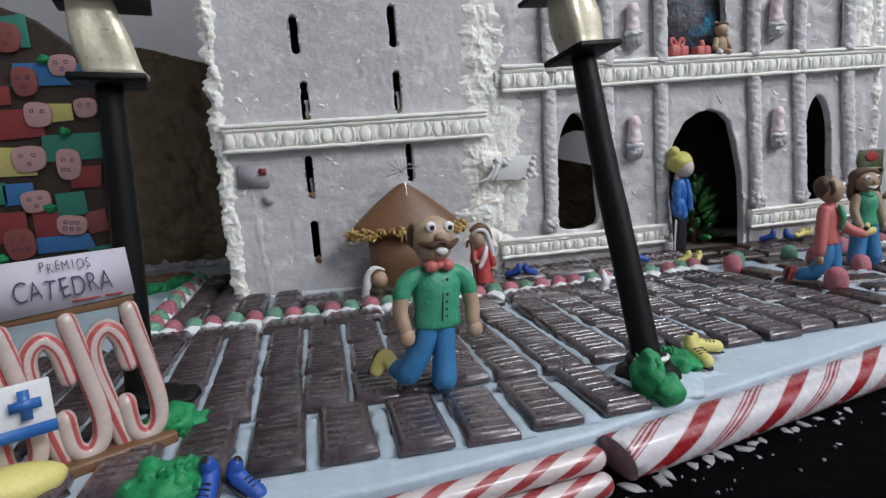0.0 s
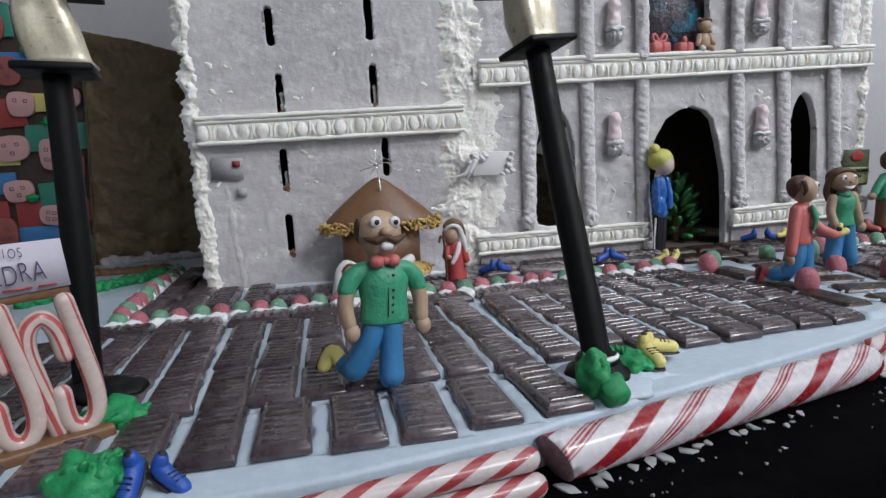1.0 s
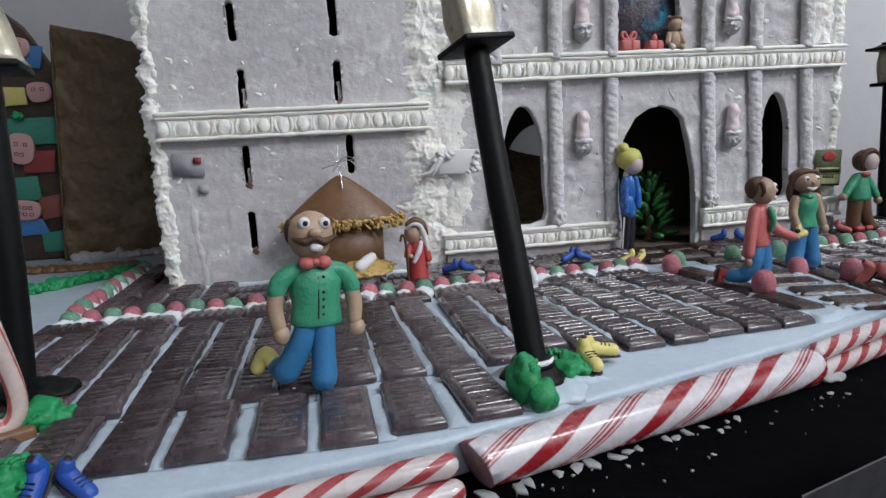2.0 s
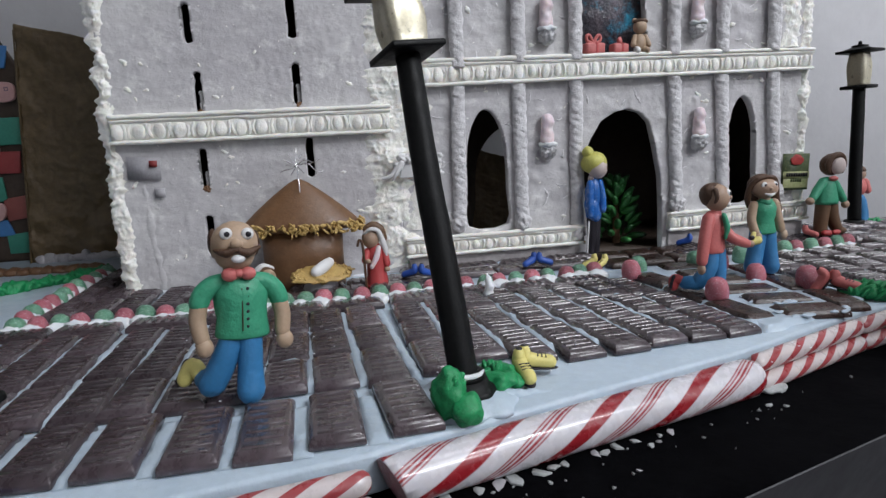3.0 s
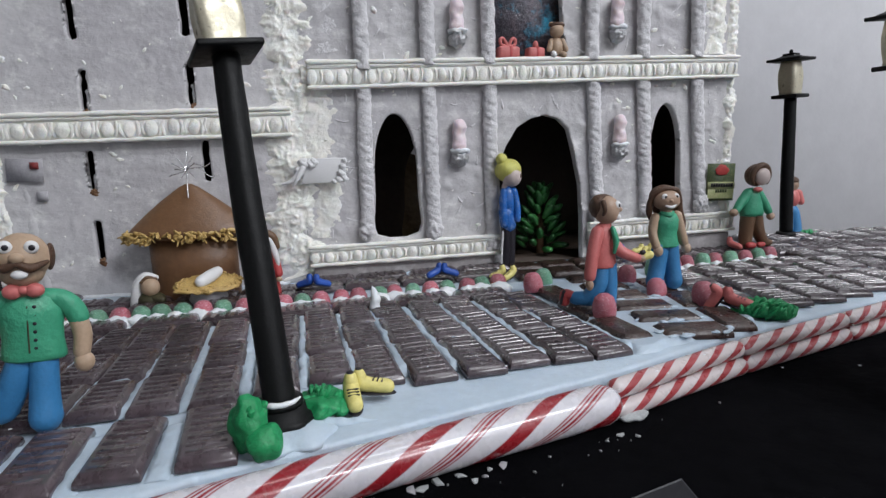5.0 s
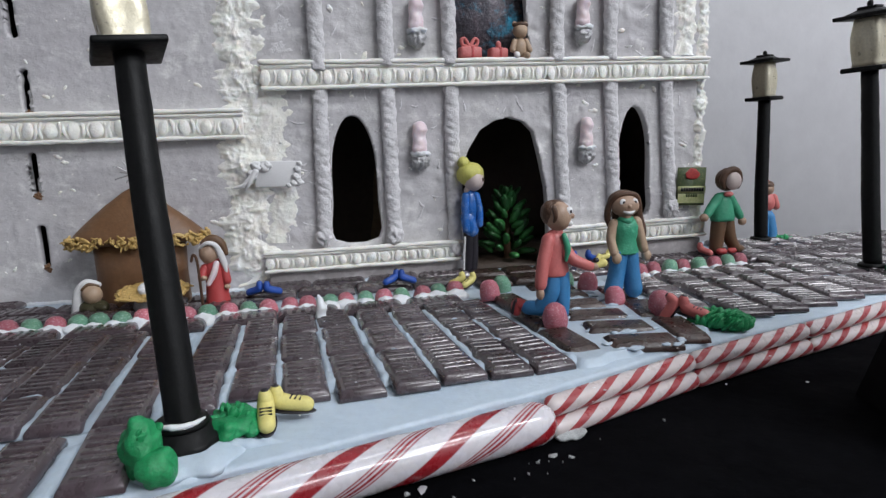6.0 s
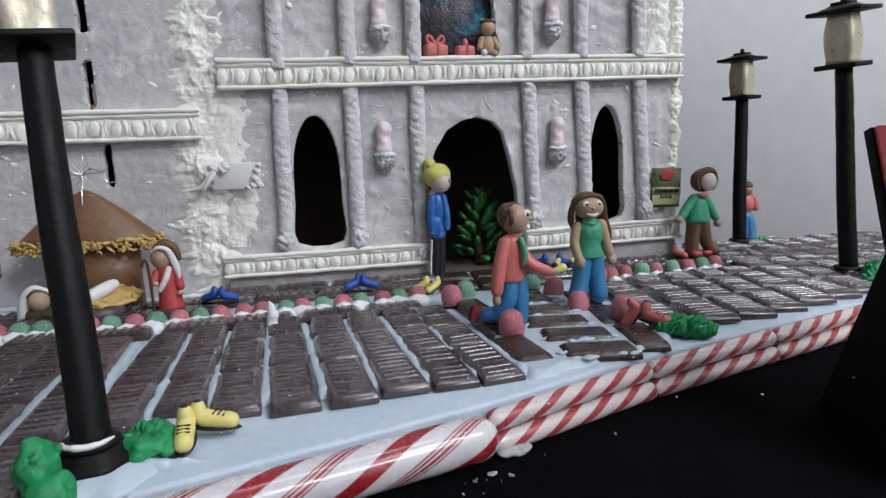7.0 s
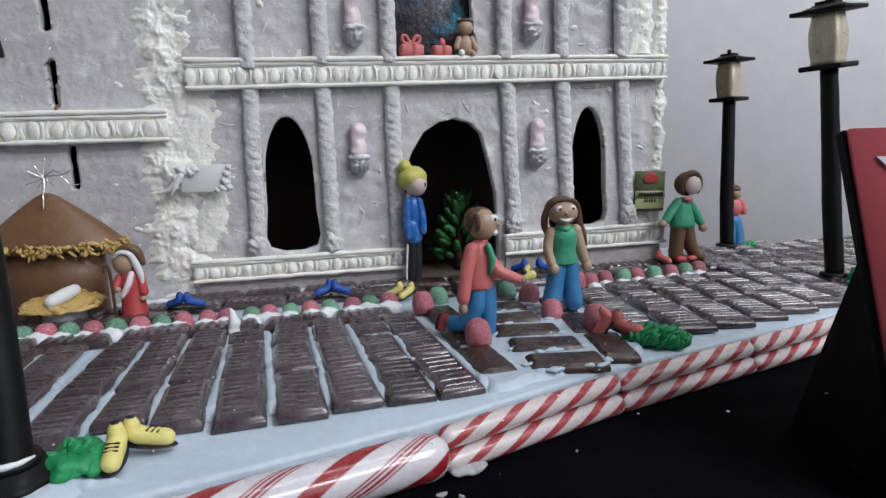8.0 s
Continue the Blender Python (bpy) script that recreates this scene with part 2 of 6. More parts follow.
def ball(c, r, bm=None, index=0, rough=0.0, freq=90.0, turn=None, level=3, seed=0.0):
    """An egg of radii r at c; rough: how far its skin is pushed in and out."""
    own = bmesh.new()
    bmesh.ops.create_icosphere(own, subdivisions=level, radius=1.0)
    r = (r, r, r) if isinstance(r, (int, float)) else r
    s = Matrix.Diagonal((*r, 1))
    own.transform((turn.to_4x4() @ s) if turn is not None else s)
    if rough:
        for v in own.verts:
            d = v.co.normalized()
            v.co += d * rough * (noise.noise(v.co * freq + Vector((seed, seed * 1.7, -seed))) + 0.5 * noise.noise(v.co * freq * 2.3 + Vector((seed, 0, seed))))
    own.transform(Matrix.Translation(c))
    return join(bm, own, index)


def tube(points, radii, bm=None, index=0, seg=14, flat=1.0, steps=6, rough=0.0, freq=200.0, knobs=True):
    """A round bar through points (smoothed), closed with domed ends; its wrap holds length and turn."""
    pts = [Vector(p) for p in points]
    if isinstance(radii, (int, float)):
        radii = [radii] * len(pts)
    line, rad = [], []
    for i in range(len(pts) - 1):
        p0, p1, p2, p3 = pts[max(i - 1, 0)], pts[i], pts[i + 1], pts[min(i + 2, len(pts) - 1)]
        for k in range(steps):
            u = k / steps
            line.append(0.5 * ((2 * p1) + (p2 - p0) * u + (2 * p0 - 5 * p1 + 4 * p2 - p3) * u * u + (3 * p1 - p0 - 3 * p2 + p3) * u ** 3))
            rad.append(radii[i] * (1 - u) + radii[i + 1] * u)
    line.append(pts[-1])
    rad.append(radii[-1])
    if knobs:
        d0, d1 = (line[0] - line[1]).normalized(), (line[-1] - line[-2]).normalized()
        head = [(line[0] + d0 * rad[0] * s, rad[0] * c) for s, c in ((0.97, 0.2), (0.8, 0.6), (0.45, 0.88))]
        tail = [(line[-1] + d1 * rad[-1] * s, rad[-1] * c) for s, c in ((0.45, 0.88), (0.8, 0.6), (0.97, 0.2))]
        line, rad = [p for p, _ in head] + line + [p for p, _ in tail], [r for _, r in head] + rad + [r for _, r in tail]
    own = bmesh.new()
    rings, side = [], None
    for i, p in enumerate(line):
        d = (line[min(i + 1, len(line) - 1)] - line[max(i - 1, 0)]).normalized()
        if side is None:
            side = d.orthogonal().normalized()
        side = (side - d * side.dot(d)).normalized()
        up = d.cross(side)
        ring = []
        for k in range(seg):
            a = 2 * math.pi * k / seg
            q = p + (side * math.cos(a) + up * math.sin(a) * flat) * rad[i]
            if rough:
                q += (q - p).normalized() * rough * noise.noise(q * freq)
            ring.append(own.verts.new(q))
        rings.append(ring)
    wrap = own.loops.layers.uv.new("wrap")
    far = [0.0]
    for p, q in zip(line, line[1:]):
        far.append(far[-1] + (q - p).length)
    for i, (a, b) in enumerate(zip(rings, rings[1:])):
        for k in range(seg):
            f = own.faces.new((a[k], a[(k + 1) % seg], b[(k + 1) % seg], b[k]))
            for loop, uv in zip(f.loops, ((far[i], k / seg), (far[i], (k + 1) / seg), (far[i + 1], (k + 1) / seg), (far[i + 1], k / seg))):
                loop[wrap].uv = uv
    own.faces.new(rings[0][::-1])
    own.faces.new(rings[-1])
    bmesh.ops.recalc_face_normals(own, faces=own.faces[:])
    return join(bm, own, index)


def lathe(profile, seg=32, bm=None, index=0, scale=(1, 1, 1), at=(0, 0, 0), rough=0.0, freq=100.0):
    """Turned form from (radius, height) pairs, closed where the radius is 0."""
    own = bmesh.new()
    rings = []
    for r, z in profile:
        if r <= 0:
            rings.append([own.verts.new((0, 0, z))])
        else:
            rings.append([own.verts.new((r * math.cos(2 * math.pi * k / seg), r * math.sin(2 * math.pi * k / seg), z)) for k in range(seg)])
    for a, b in zip(rings, rings[1:]):
        for k in range(seg):
            j = (k + 1) % seg
            if len(a) == 1 and len(b) > 1:
                own.faces.new((a[0], b[j], b[k]))
            elif len(b) == 1 and len(a) > 1:
                own.faces.new((a[k], a[j], b[0]))
            elif len(a) > 1:
                own.faces.new((a[k], a[j], b[j], b[k]))
    bmesh.ops.recalc_face_normals(own, faces=own.faces[:])
    if rough:
        for v in own.verts:
            v.co += Vector((v.co.x, v.co.y, 0)).normalized() * rough * noise.noise(v.co * freq)
    own.transform(Matrix.Translation(at) @ Matrix.Diagonal((*scale, 1)))
    return join(bm, own, index)


def slab(outline, thick, bevel=0.0, bm=None, index=0, axis="z"):
    """A plate with the outline (x, y), its top at 0; axis y stands it up, its face towards -y."""
    own = bmesh.new()
    vs = [own.verts.new((x, y, 0)) for x, y in outline]
    f = own.faces.new(vs)
    got = bmesh.ops.extrude_face_region(own, geom=[f])
    bmesh.ops.translate(own, verts=[v for v in got["geom"] if isinstance(v, bmesh.types.BMVert)], vec=(0, 0, -thick))
    bmesh.ops.recalc_face_normals(own, faces=own.faces[:])
    if bevel:
        bmesh.ops.bevel(own, geom=own.edges[:], offset=bevel, segments=2, affect="EDGES", profile=0.5)
    if axis == "y":
        own.transform(Matrix(((1, 0, 0, 0), (0, 0, -1, 0), (0, 1, 0, 0), (0, 0, 0, 1))))
    return join(bm, own, index)


def smooth_loop(points, steps=4):
    out, n = [], len(points)
    for i in range(n):
        p0, p1, p2, p3 = (Vector((*points[(i + k) % n], 0)) for k in (-1, 0, 1, 2))
        for k in range(steps):
            u = k / steps
            q = 0.5 * ((2 * p1) + (p2 - p0) * u + (2 * p0 - 5 * p1 + 4 * p2 - p3) * u * u + (3 * p1 - p0 - 3 * p2 + p3) * u ** 3)
            out.append((q.x, q.y))
    return out


def writing(name, text, size, m, parent, at, thick=0.0003, label="", width=1.0):
    cu = bpy.data.curves.new(name, "FONT")
    cu.offset = -0.014 * size
    cu.body, cu.size, cu.extrude, cu.align_x, cu.align_y = text, size, thick, "CENTER", "CENTER"
    tmp = bpy.data.objects.new(name, cu)
    scene.collection.objects.link(tmp)
    me = bpy.data.meshes.new_from_object(tmp.evaluated_get(bpy.context.evaluated_depsgraph_get()))
    bpy.data.objects.remove(tmp)
    me.materials.append(m)
    ob = new(name, me)
    ob.parent = parent
    ob.matrix_basis = at @ Matrix.Diagonal((width, 1, 1, 1))
    return tagged(ob, label) if label else ob


def cells(x0, x1, z0, z1, step):
    nx, nz = max(2, round((x1 - x0) / step)), max(2, round((z1 - z0) / step))
    return np.linspace(x0, x1, nx + 1), np.linspace(z0, z1, nz + 1)


def away(poly, X, Z):
    """How far points lie from a closed outline (inside: minus), and the nearest place on it."""
    P = np.array(poly, float)
    Q = np.roll(P, -1, 0)
    pts = np.stack([X.ravel(), Z.ravel()], 1)
    best, near, inside = np.full(len(pts), 9.0), np.zeros_like(pts), np.zeros(len(pts), bool)
    for a, b in zip(P, Q):
        d = b - a
        s = np.clip(((pts - a) @ d) / (d @ d), 0, 1)
        q = a + s[:, None] * d
        r = np.hypot(*(pts - q).T)
        hit = r < best
        best[hit], near[hit] = r[hit], q[hit]
        if a[1] != b[1]:
            cross = (a[1] > pts[:, 1]) != (b[1] > pts[:, 1])
            xs = (b[0] - a[0]) * (pts[:, 1] - a[1]) / (b[1] - a[1]) + a[0]
            inside ^= cross & (pts[:, 0] < xs)
    return np.where(inside, -best, best).reshape(X.shape), near.reshape(*X.shape, 2)


def relief_wall(x0, x1, z0, z1, step, holes, height, thick):
    """An upright wall whose face looks to -y: openings cut through it, its face pushed out by height(x, z)."""
    xs, zs = cells(x0, x1, z0, z1, step)
    X, Z = np.meshgrid(xs, zs)
    gone = np.zeros((len(zs) - 1, len(xs) - 1), bool)
    CX, CZ = (X[1:, 1:] + X[:-1, :-1]) / 2, (Z[1:, 1:] + Z[:-1, :-1]) / 2
    XX, ZZ = X.copy(), Z.copy()
    for poly in holes:
        far, near = away(poly, X, Z)
        snap = np.abs(far) < step * 0.75
        XX[snap], ZZ[snap] = near[snap, 0], near[snap, 1]
        gone |= away(poly, CX, CZ)[0] < 0
    own = bmesh.new()
    used = {}

    def vert(j, i):
        if (j, i) not in used:
            x, z = XX[j, i], ZZ[j, i]
            used[j, i] = own.verts.new((x, -height(x, z), z))
        return used[j, i]

    for j in range(len(zs) - 1):
        for i in range(len(xs) - 1):
            if not gone[j, i]:
                own.faces.new((vert(j, i), vert(j, i + 1), vert(j + 1, i + 1), vert(j + 1, i)))
    rim = [e for e in own.edges if e.is_boundary]
    got = bmesh.ops.extrude_edge_only(own, edges=rim)
    for v in (g for g in got["geom"] if isinstance(g, bmesh.types.BMVert)):
        v.co.y = thick
    bmesh.ops.recalc_face_normals(own, faces=own.faces[:])
    return own


def fractal(x, y, z, f):
    p = Vector((x, y, z)) * f
    return noise.noise(p) + 0.5 * noise.noise(p * 2.1) + 0.25 * noise.noise(p * 4.3)


def lump_strip(line, half, depth, step=0.0011, rag=0.35, freq=110.0, seed=0.0, top=0.0):
    """Thick, ragged icing spread along an upright line of (x, z) on a wall at y = 0."""
    own = bmesh.new()
    pts = [Vector((x, 0, z)) for x, z in line]
    total = sum((b - a).length for a, b in zip(pts, pts[1:]))
    n, w = max(4, int(total / step)), max(6, int(2 * half / step))
    rows = []
    for i in range(n + 1):
        s = i / n * total
        for a, b in zip(pts, pts[1:]):
            d = (b - a).length
            if s <= d + 1e-9:
                p, way = a.lerp(b, min(s / d, 1)), (b - a).normalized()
                break
            s -= d
        side = Vector((way.z, 0, -way.x))
        wides = [half * (1 + rag * fractal(seed + e, 3.1, i * step, 60) + 0.4 * rag * noise.noise(Vector((seed + e, 7.7, i * step)) * 260)) for e in (0.0, 17.0)]
        row = []
        for k in range(w + 1):
            u = k / w * 2 - 1
            q = p + side * u * wides[u > 0]
            edge = max(0.0, 1 - abs(u) ** 1.8) ** 0.9
            wx, wz = q.x + 0.006 * noise.noise(Vector((q.x, seed + 3, q.z)) * freq * 0.6), q.z + 0.006 * noise.noise(Vector((q.x, seed + 5, q.z)) * freq * 0.6)
            peak = max(0.0, noise.noise(Vector((wx, seed + 9, wz)) * freq * 2.1) - 0.3)
            spread = min(max(0.45 + 0.9 * fractal(wx, seed, wz, freq * 0.36), 0.0), 1.0)
            crumb_ = max(0.0, fractal(wx, seed + 7, wz, freq * 1.7) - 0.1)
            bumpy = 0.10 + 0.42 * spread * spread * (3 - 2 * spread) + 0.30 * crumb_ * (0.35 + spread) + 0.07 * fractal(wx, seed + 8, wz, freq * 4.5) + 0.3 * peak
            row.append(own.verts.new((q.x, 0.0015 - 0.0015 * edge - depth * edge * max(bumpy, 0.06), q.z)))
        rows.append(row)
    for a, b in zip(rows, rows[1:]):
        for k in range(w):
            own.faces.new((a[k], a[k + 1], b[k + 1], b[k]))
    bmesh.ops.recalc_face_normals(own, faces=own.faces[:])
    if sum(f.normal.y for f in own.faces) > 0:
        bmesh.ops.reverse_faces(own, faces=own.faces[:])
    return own


# ---- room and table ----
def plane_box(name, size, at, m, label, category="wall"):
    return solid(name, box(size, at), m, label, category, kind="structure", smooth=False)


plane_box("wall_north", (6.2, 0.1, 3.5), (0.5, 0.53, 0.98), M["plaster"], "plain pale grey painted wall behind the table")
plane_box("wall_south", (6.2, 0.1, 3.5), (0.5, -4.65, 0.98), M["plaster"], "plain pale grey painted wall of the hall")
plane_box("wall_west", (0.1, 5.08, 3.5), (-2.65, -2.06, 0.98), M["plaster"], "plain pale grey painted side wall")
plane_box("wall_east", (0.1, 5.08, 3.5), (3.65, -2.06, 0.98), M["plaster"], "plain pale grey painted side wall, far end")
plane_box("floor", (6.4, 5.5, 0.1), (0.5, -1.975, -0.82), M["floor"], "grey vinyl floor of the hall", "floor")
plane_box("ceiling", (6.4, 5.5, 0.1), (0.5, -1.975, 2.78), M["ceiling"], "white ceiling of the hall", "ceiling")

table = empty("table", "long table under a plain black cloth", "table", (-0.10, -0.43, -0.0225), -11)
part("table_top", box((2.5, 1.18, 0.03), (0, 0, -0.015), 0.006), M["cloth"], table, "black cloth lying on the table top")
part("table_skirt", box((2.46, 1.14, 0.72), (0, 0, -0.3905), 0.01), M["cloth"], table, "hanging black cloth skirt")

# iced board that carries the whole display
edge = [(-0.95, -0.415), (-0.56, -0.402), (-0.41, -0.391), (-0.317, -0.377), (-0.30, -0.371), (-0.078, -0.313), (0.034, -0.274), (0.149, -0.245),
        (0.265, -0.214), (0.75, -0.085), (0.75, 0.02), (0.60, 0.0), (0.50, 0.012), (0.40, 0.045), (0.34, 0.075), (0.27, 0.09), (0.20, 0.34), (-1.05, 0.34), (-1.05, -0.30)]
ground = solid("ground", slab(edge, 0.0205, 0.0025), M["iced"], "pale blue icing ground of the cake board, paved with chocolate", "icing ground", kind="structure")

# ---- cathedral ----
cathedral = empty("cathedral", "gingerbread cathedral front iced grey with cream piped borders", "cathedral")


def grey_height(x, z):
    """Knife-spread icing: broad swells, ridges and small stuck lumps."""
    swell = 0.0009 * noise.noise(Vector((x * 14, 1.3, z * 9))) + 0.0007 * noise.noise(Vector((x * 30 - z * 22, 3.9, z * 70)))
    ridge = 0.0014 * max(0.0, noise.noise(Vector((x * 85, 4.2, z * 45))) - 0.10) + 0.0010 * abs(noise.noise(Vector((x * 38 + z * 20, 6.1, z * 60))))
    lump = 0.0042 * max(0.0, noise.noise(Vector((x * 75, 7.7, z * 60))) - 0.44)
    fine = 0.0002 * noise.noise(Vector((x * 210, 2.2, z * 240))) + 0.0009 * max(0.0, noise.noise(Vector((x * 160, 8.4, z * 190))) - 0.36)
    calm = 0.55 + 0.45 * min(1.0, max(0.0, (x + 0.285) / 0.03))
    return swell + (ridge + lump) * calm + fine


def arch(cx, half, z0, z1, lean=0.0, shoulder=0.62):
    """A pointed, hand-cut opening."""
    h = z1 - z0
    side = [(1.0, 0.0), (1.04, 0.3), (1.0, shoulder), (0.86, shoulder + 0.16), (0.58, shoulder + 0.29), (0.22, 0.985)]
    right = [(cx + half * w + lean * s, z0 + h * s) for w, s in side]
    left = [(cx - half * w + lean * s, z0 + h * s) for w, s in reversed(side)]
    return smooth_loop(right + left, 3)[:]


def slit(x, z0, z1, w=0.0044):
    up = [(x + w * (0.85 + 0.35 * noise.noise(Vector((x * 70, z0 * 90, k)))), z0 + (z1 - z0) * (0.04 + 0.92 * k / 6)) for k in range(7)]
    down = [(x - w * (0.85 + 0.35 * noise.noise(Vector((x * 70, z0 * 90, k + 30)))), z0 + (z1 - z0) * (0.94 - 0.88 * k / 6)) for k in range(7)]
    return [(x, z0)] + up + [(x - w * 0.2, z1)] + down


door_shape = [(-0.041, -0.01), (0.048, -0.01), (0.047, 0.05), (0.045, 0.085), (0.038, 0.118), (0.031, 0.145), (0.020, 0.156), (0.004, 0.1605),
              (-0.012, 0.157), (-0.027, 0.148), (-0.039, 0.130), (-0.047, 0.110), (-0.047, 0.07), (-0.043, 0.03)]
openings = [door_shape, arch(-0.1565, 0.0218, 0.043, 0.166), arch(0.1465, 0.0185, 0.051, 0.170), arch(-0.0135, 0.0365, 0.216, 0.318)]
part("facade_wall", relief_wall(-0.25, 0.228, 0.0, 0.42, 0.0016, openings, grey_height, 0.009), M["grey"], cathedral, "grey iced front wall with three arched openings")
slits = [slit(-0.442, 0.236, 0.273), slit(-0.438, 0.172, 0.211), slit(-0.4405, 0.100, 0.139), slit(-0.441, 0.034, 0.074), slit(-0.442, 0.30, 0.34),
         slit(-0.3465, 0.239, 0.281), slit(-0.346, 0.176, 0.217), slit(-0.339, 0.105, 0.145), slit(-0.339, 0.03, 0.07), slit(-0.345, 0.30, 0.34)]
part("tower_wall", relief_wall(-0.522, -0.25, 0.0, 0.46, 0.0016, slits, grey_height, 0.009), M["grey"], cathedral, "grey iced tower wall with narrow slits")
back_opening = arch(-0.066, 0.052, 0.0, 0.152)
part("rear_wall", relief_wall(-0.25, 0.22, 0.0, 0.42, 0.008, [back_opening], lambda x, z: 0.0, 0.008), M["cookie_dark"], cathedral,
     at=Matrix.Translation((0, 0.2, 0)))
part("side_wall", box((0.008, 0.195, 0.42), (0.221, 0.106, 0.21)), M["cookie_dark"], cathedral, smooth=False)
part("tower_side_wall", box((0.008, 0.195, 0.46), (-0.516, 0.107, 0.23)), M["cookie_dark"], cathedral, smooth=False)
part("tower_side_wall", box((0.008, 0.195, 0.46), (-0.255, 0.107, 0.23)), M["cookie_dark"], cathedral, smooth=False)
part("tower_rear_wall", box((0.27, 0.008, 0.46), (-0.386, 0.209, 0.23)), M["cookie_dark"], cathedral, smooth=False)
part("roof", box((0.49, 0.23, 0.008), (-0.012, 0.105, 0.424), 0.001), M["cookie"], cathedral, "flat gingerbread roof")
part("tower_roof", box((0.29, 0.23, 0.008), (-0.386, 0.105, 0.464), 0.001), M["cookie"], cathedral, "flat gingerbread roof")
part("plinth", box((0.19, 0.003, 0.0165), (-0.150, -0.0022, 0.0085), 0.0008), M["underlay"], cathedral, "bare grey brown strip below the ledge")
part("plinth", box((0.176, 0.003, 0.021), (0.142, -0.0022, 0.011), 0.0008), M["underlay"], cathedral, "bare grey brown strip below the ledge")

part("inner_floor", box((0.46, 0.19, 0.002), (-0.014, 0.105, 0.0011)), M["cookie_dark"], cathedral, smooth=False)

# ragged icing over the corners
part("corner_icing", lump_strip([(-0.5185, 0.0), (-0.5205, 0.17), (-0.520, 0.46)], 0.0085, 0.0090, seed=1.0, rag=0.7, freq=210), M["cream"], cathedral, "thick ragged cream icing")
part("corner_icing", lump_strip([(-0.252, 0.008), (-0.262, 0.05), (-0.262, 0.11), (-0.256, 0.19), (-0.258, 0.30), (-0.262, 0.43)], 0.0245, 0.0100, seed=5.0, rag=0.6, freq=105),
     M["cream"], cathedral, "thick ragged cream icing")
part("corner_icing", lump_strip([(0.2245, 0.046), (0.2250, 0.21), (0.2245, 0.42)], 0.0080, 0.0080, seed=9.0, rag=0.7, freq=210), M["cream"], cathedral, "thick ragged cream icing")
part("corner_icing", lump_strip([(0.203, 0.222), (0.205, 0.30), (0.20, 0.41)], 0.016, 0.008, seed=12.0, rag=0.4), M["cream"], cathedral, "thick ragged cream icing")
part("corner_icing", lump_strip([(-0.215, 0.225), (-0.225, 0.30), (-0.22, 0.41)], 0.02, 0.0022, seed=13.0, rag=0.4), M["rope"], cathedral, "knife marks in greyed icing")
part("wall_foot_icing", lump_strip([(-0.515, 0.001), (-0.40, 0.0), (-0.27, 0.0)], 0.003, 0.006, seed=15.0), M["white"], cathedral)

flecks = bmesh.new()
rnd = random.Random(8)
for k in range(320):
    fx, fz = rnd.uniform(-0.505, 0.215), rnd.uniform(0.03, 0.30)
    if min(away(h, np.array([fx]), np.array([fz]))[0][0] for h in openings + slits) < 0.006:
        continue
    big = rnd.random() ** 3
    flecks = ball((fx, -grey_height(fx, fz) - 0.0001, fz), (0.0008 + 0.0046 * big, 0.0003 + 0.0009 * big, 0.0005 + 0.0018 * big), flecks, rough=0.0003 + 0.0014 * big, freq=330, level=3, seed=k,
                  turn=Matrix.Rotation(rnd.uniform(-1.2, 1.2), 3, "Y"))
tagged(part("icing_fleck", flecks, M["cream"], cathedral, "small stuck lumps of pale icing"), kind="stuff")

part("smeared_icing", lump_strip([(-0.232, 0.044), (-0.229, 0.09), (-0.234, 0.14), (-0.228, 0.195)], 0.019, 0.0036, seed=41.0, rag=0.5, freq=120), M["cream"], cathedral, "crumbly white icing beside the tower corner")
# pale strips that stand in for the lit interior behind three slits
for sx, sz in ((-0.4372, 0.183), (-0.3452, 0.187), (-0.4395, 0.106)):
    part("slit_lining", tube([(sx, 0.0068, sz - 0.009), (sx + 0.0004, 0.0064, sz), (sx, 0.0070, sz + 0.009)], 0.0017, seg=8, rough=0.0012, freq=300), M["rope"], cathedral, "pale strip standing in for light inside the slit")
for q in slits[1:4] + slits[6:7]:
    low = min(q, key=lambda p: p[1])
    part("slit_foot", ball((low[0] + 0.0008, 0.0006, low[1] + 0.0002), (0.0036, 0.0012, 0.0034), rough=0.0022, freq=520, level=4, seed=low[1] * 90), M["cookie"], cathedral, "bare brown crumb at the slit's foot")

strokes = bmesh.new()
for k in range(150):
    fx, fz = rnd.uniform(-0.235, 0.21), rnd.uniform(0.05, 0.32)
    a, q = rnd.choice((0.2, 0.5, 1.4, 1.7, 2.6)) + rnd.uniform(-0.4, 0.4), rnd.uniform(0.004, 0.012)
    dx, dz = q * math.cos(a), q * math.sin(a)
    if min(away(h, np.array([fx + s * dx]), np.array([fz + s * dz]))[0][0] for h in openings for s in (-1, 0, 1)) < 0.004:
        continue
    strokes = tube([(fx + s * dx, -grey_height(fx + s * dx, fz + s * dz) + 0.0006, fz + s * dz + 0.002 * (s * s - 1)) for s in (-1, -0.4, 0.3, 1)],
                   [0.0005, rnd.uniform(0.0008, 0.0016), rnd.uniform(0.0008, 0.0014), 0.0004], strokes, 0, 8, 1.0, 4, 0.0006, 400)
tagged(part("knife_stroke", strokes, M["rope"], cathedral, "knife strokes of pale icing on the wall"), kind="stuff")

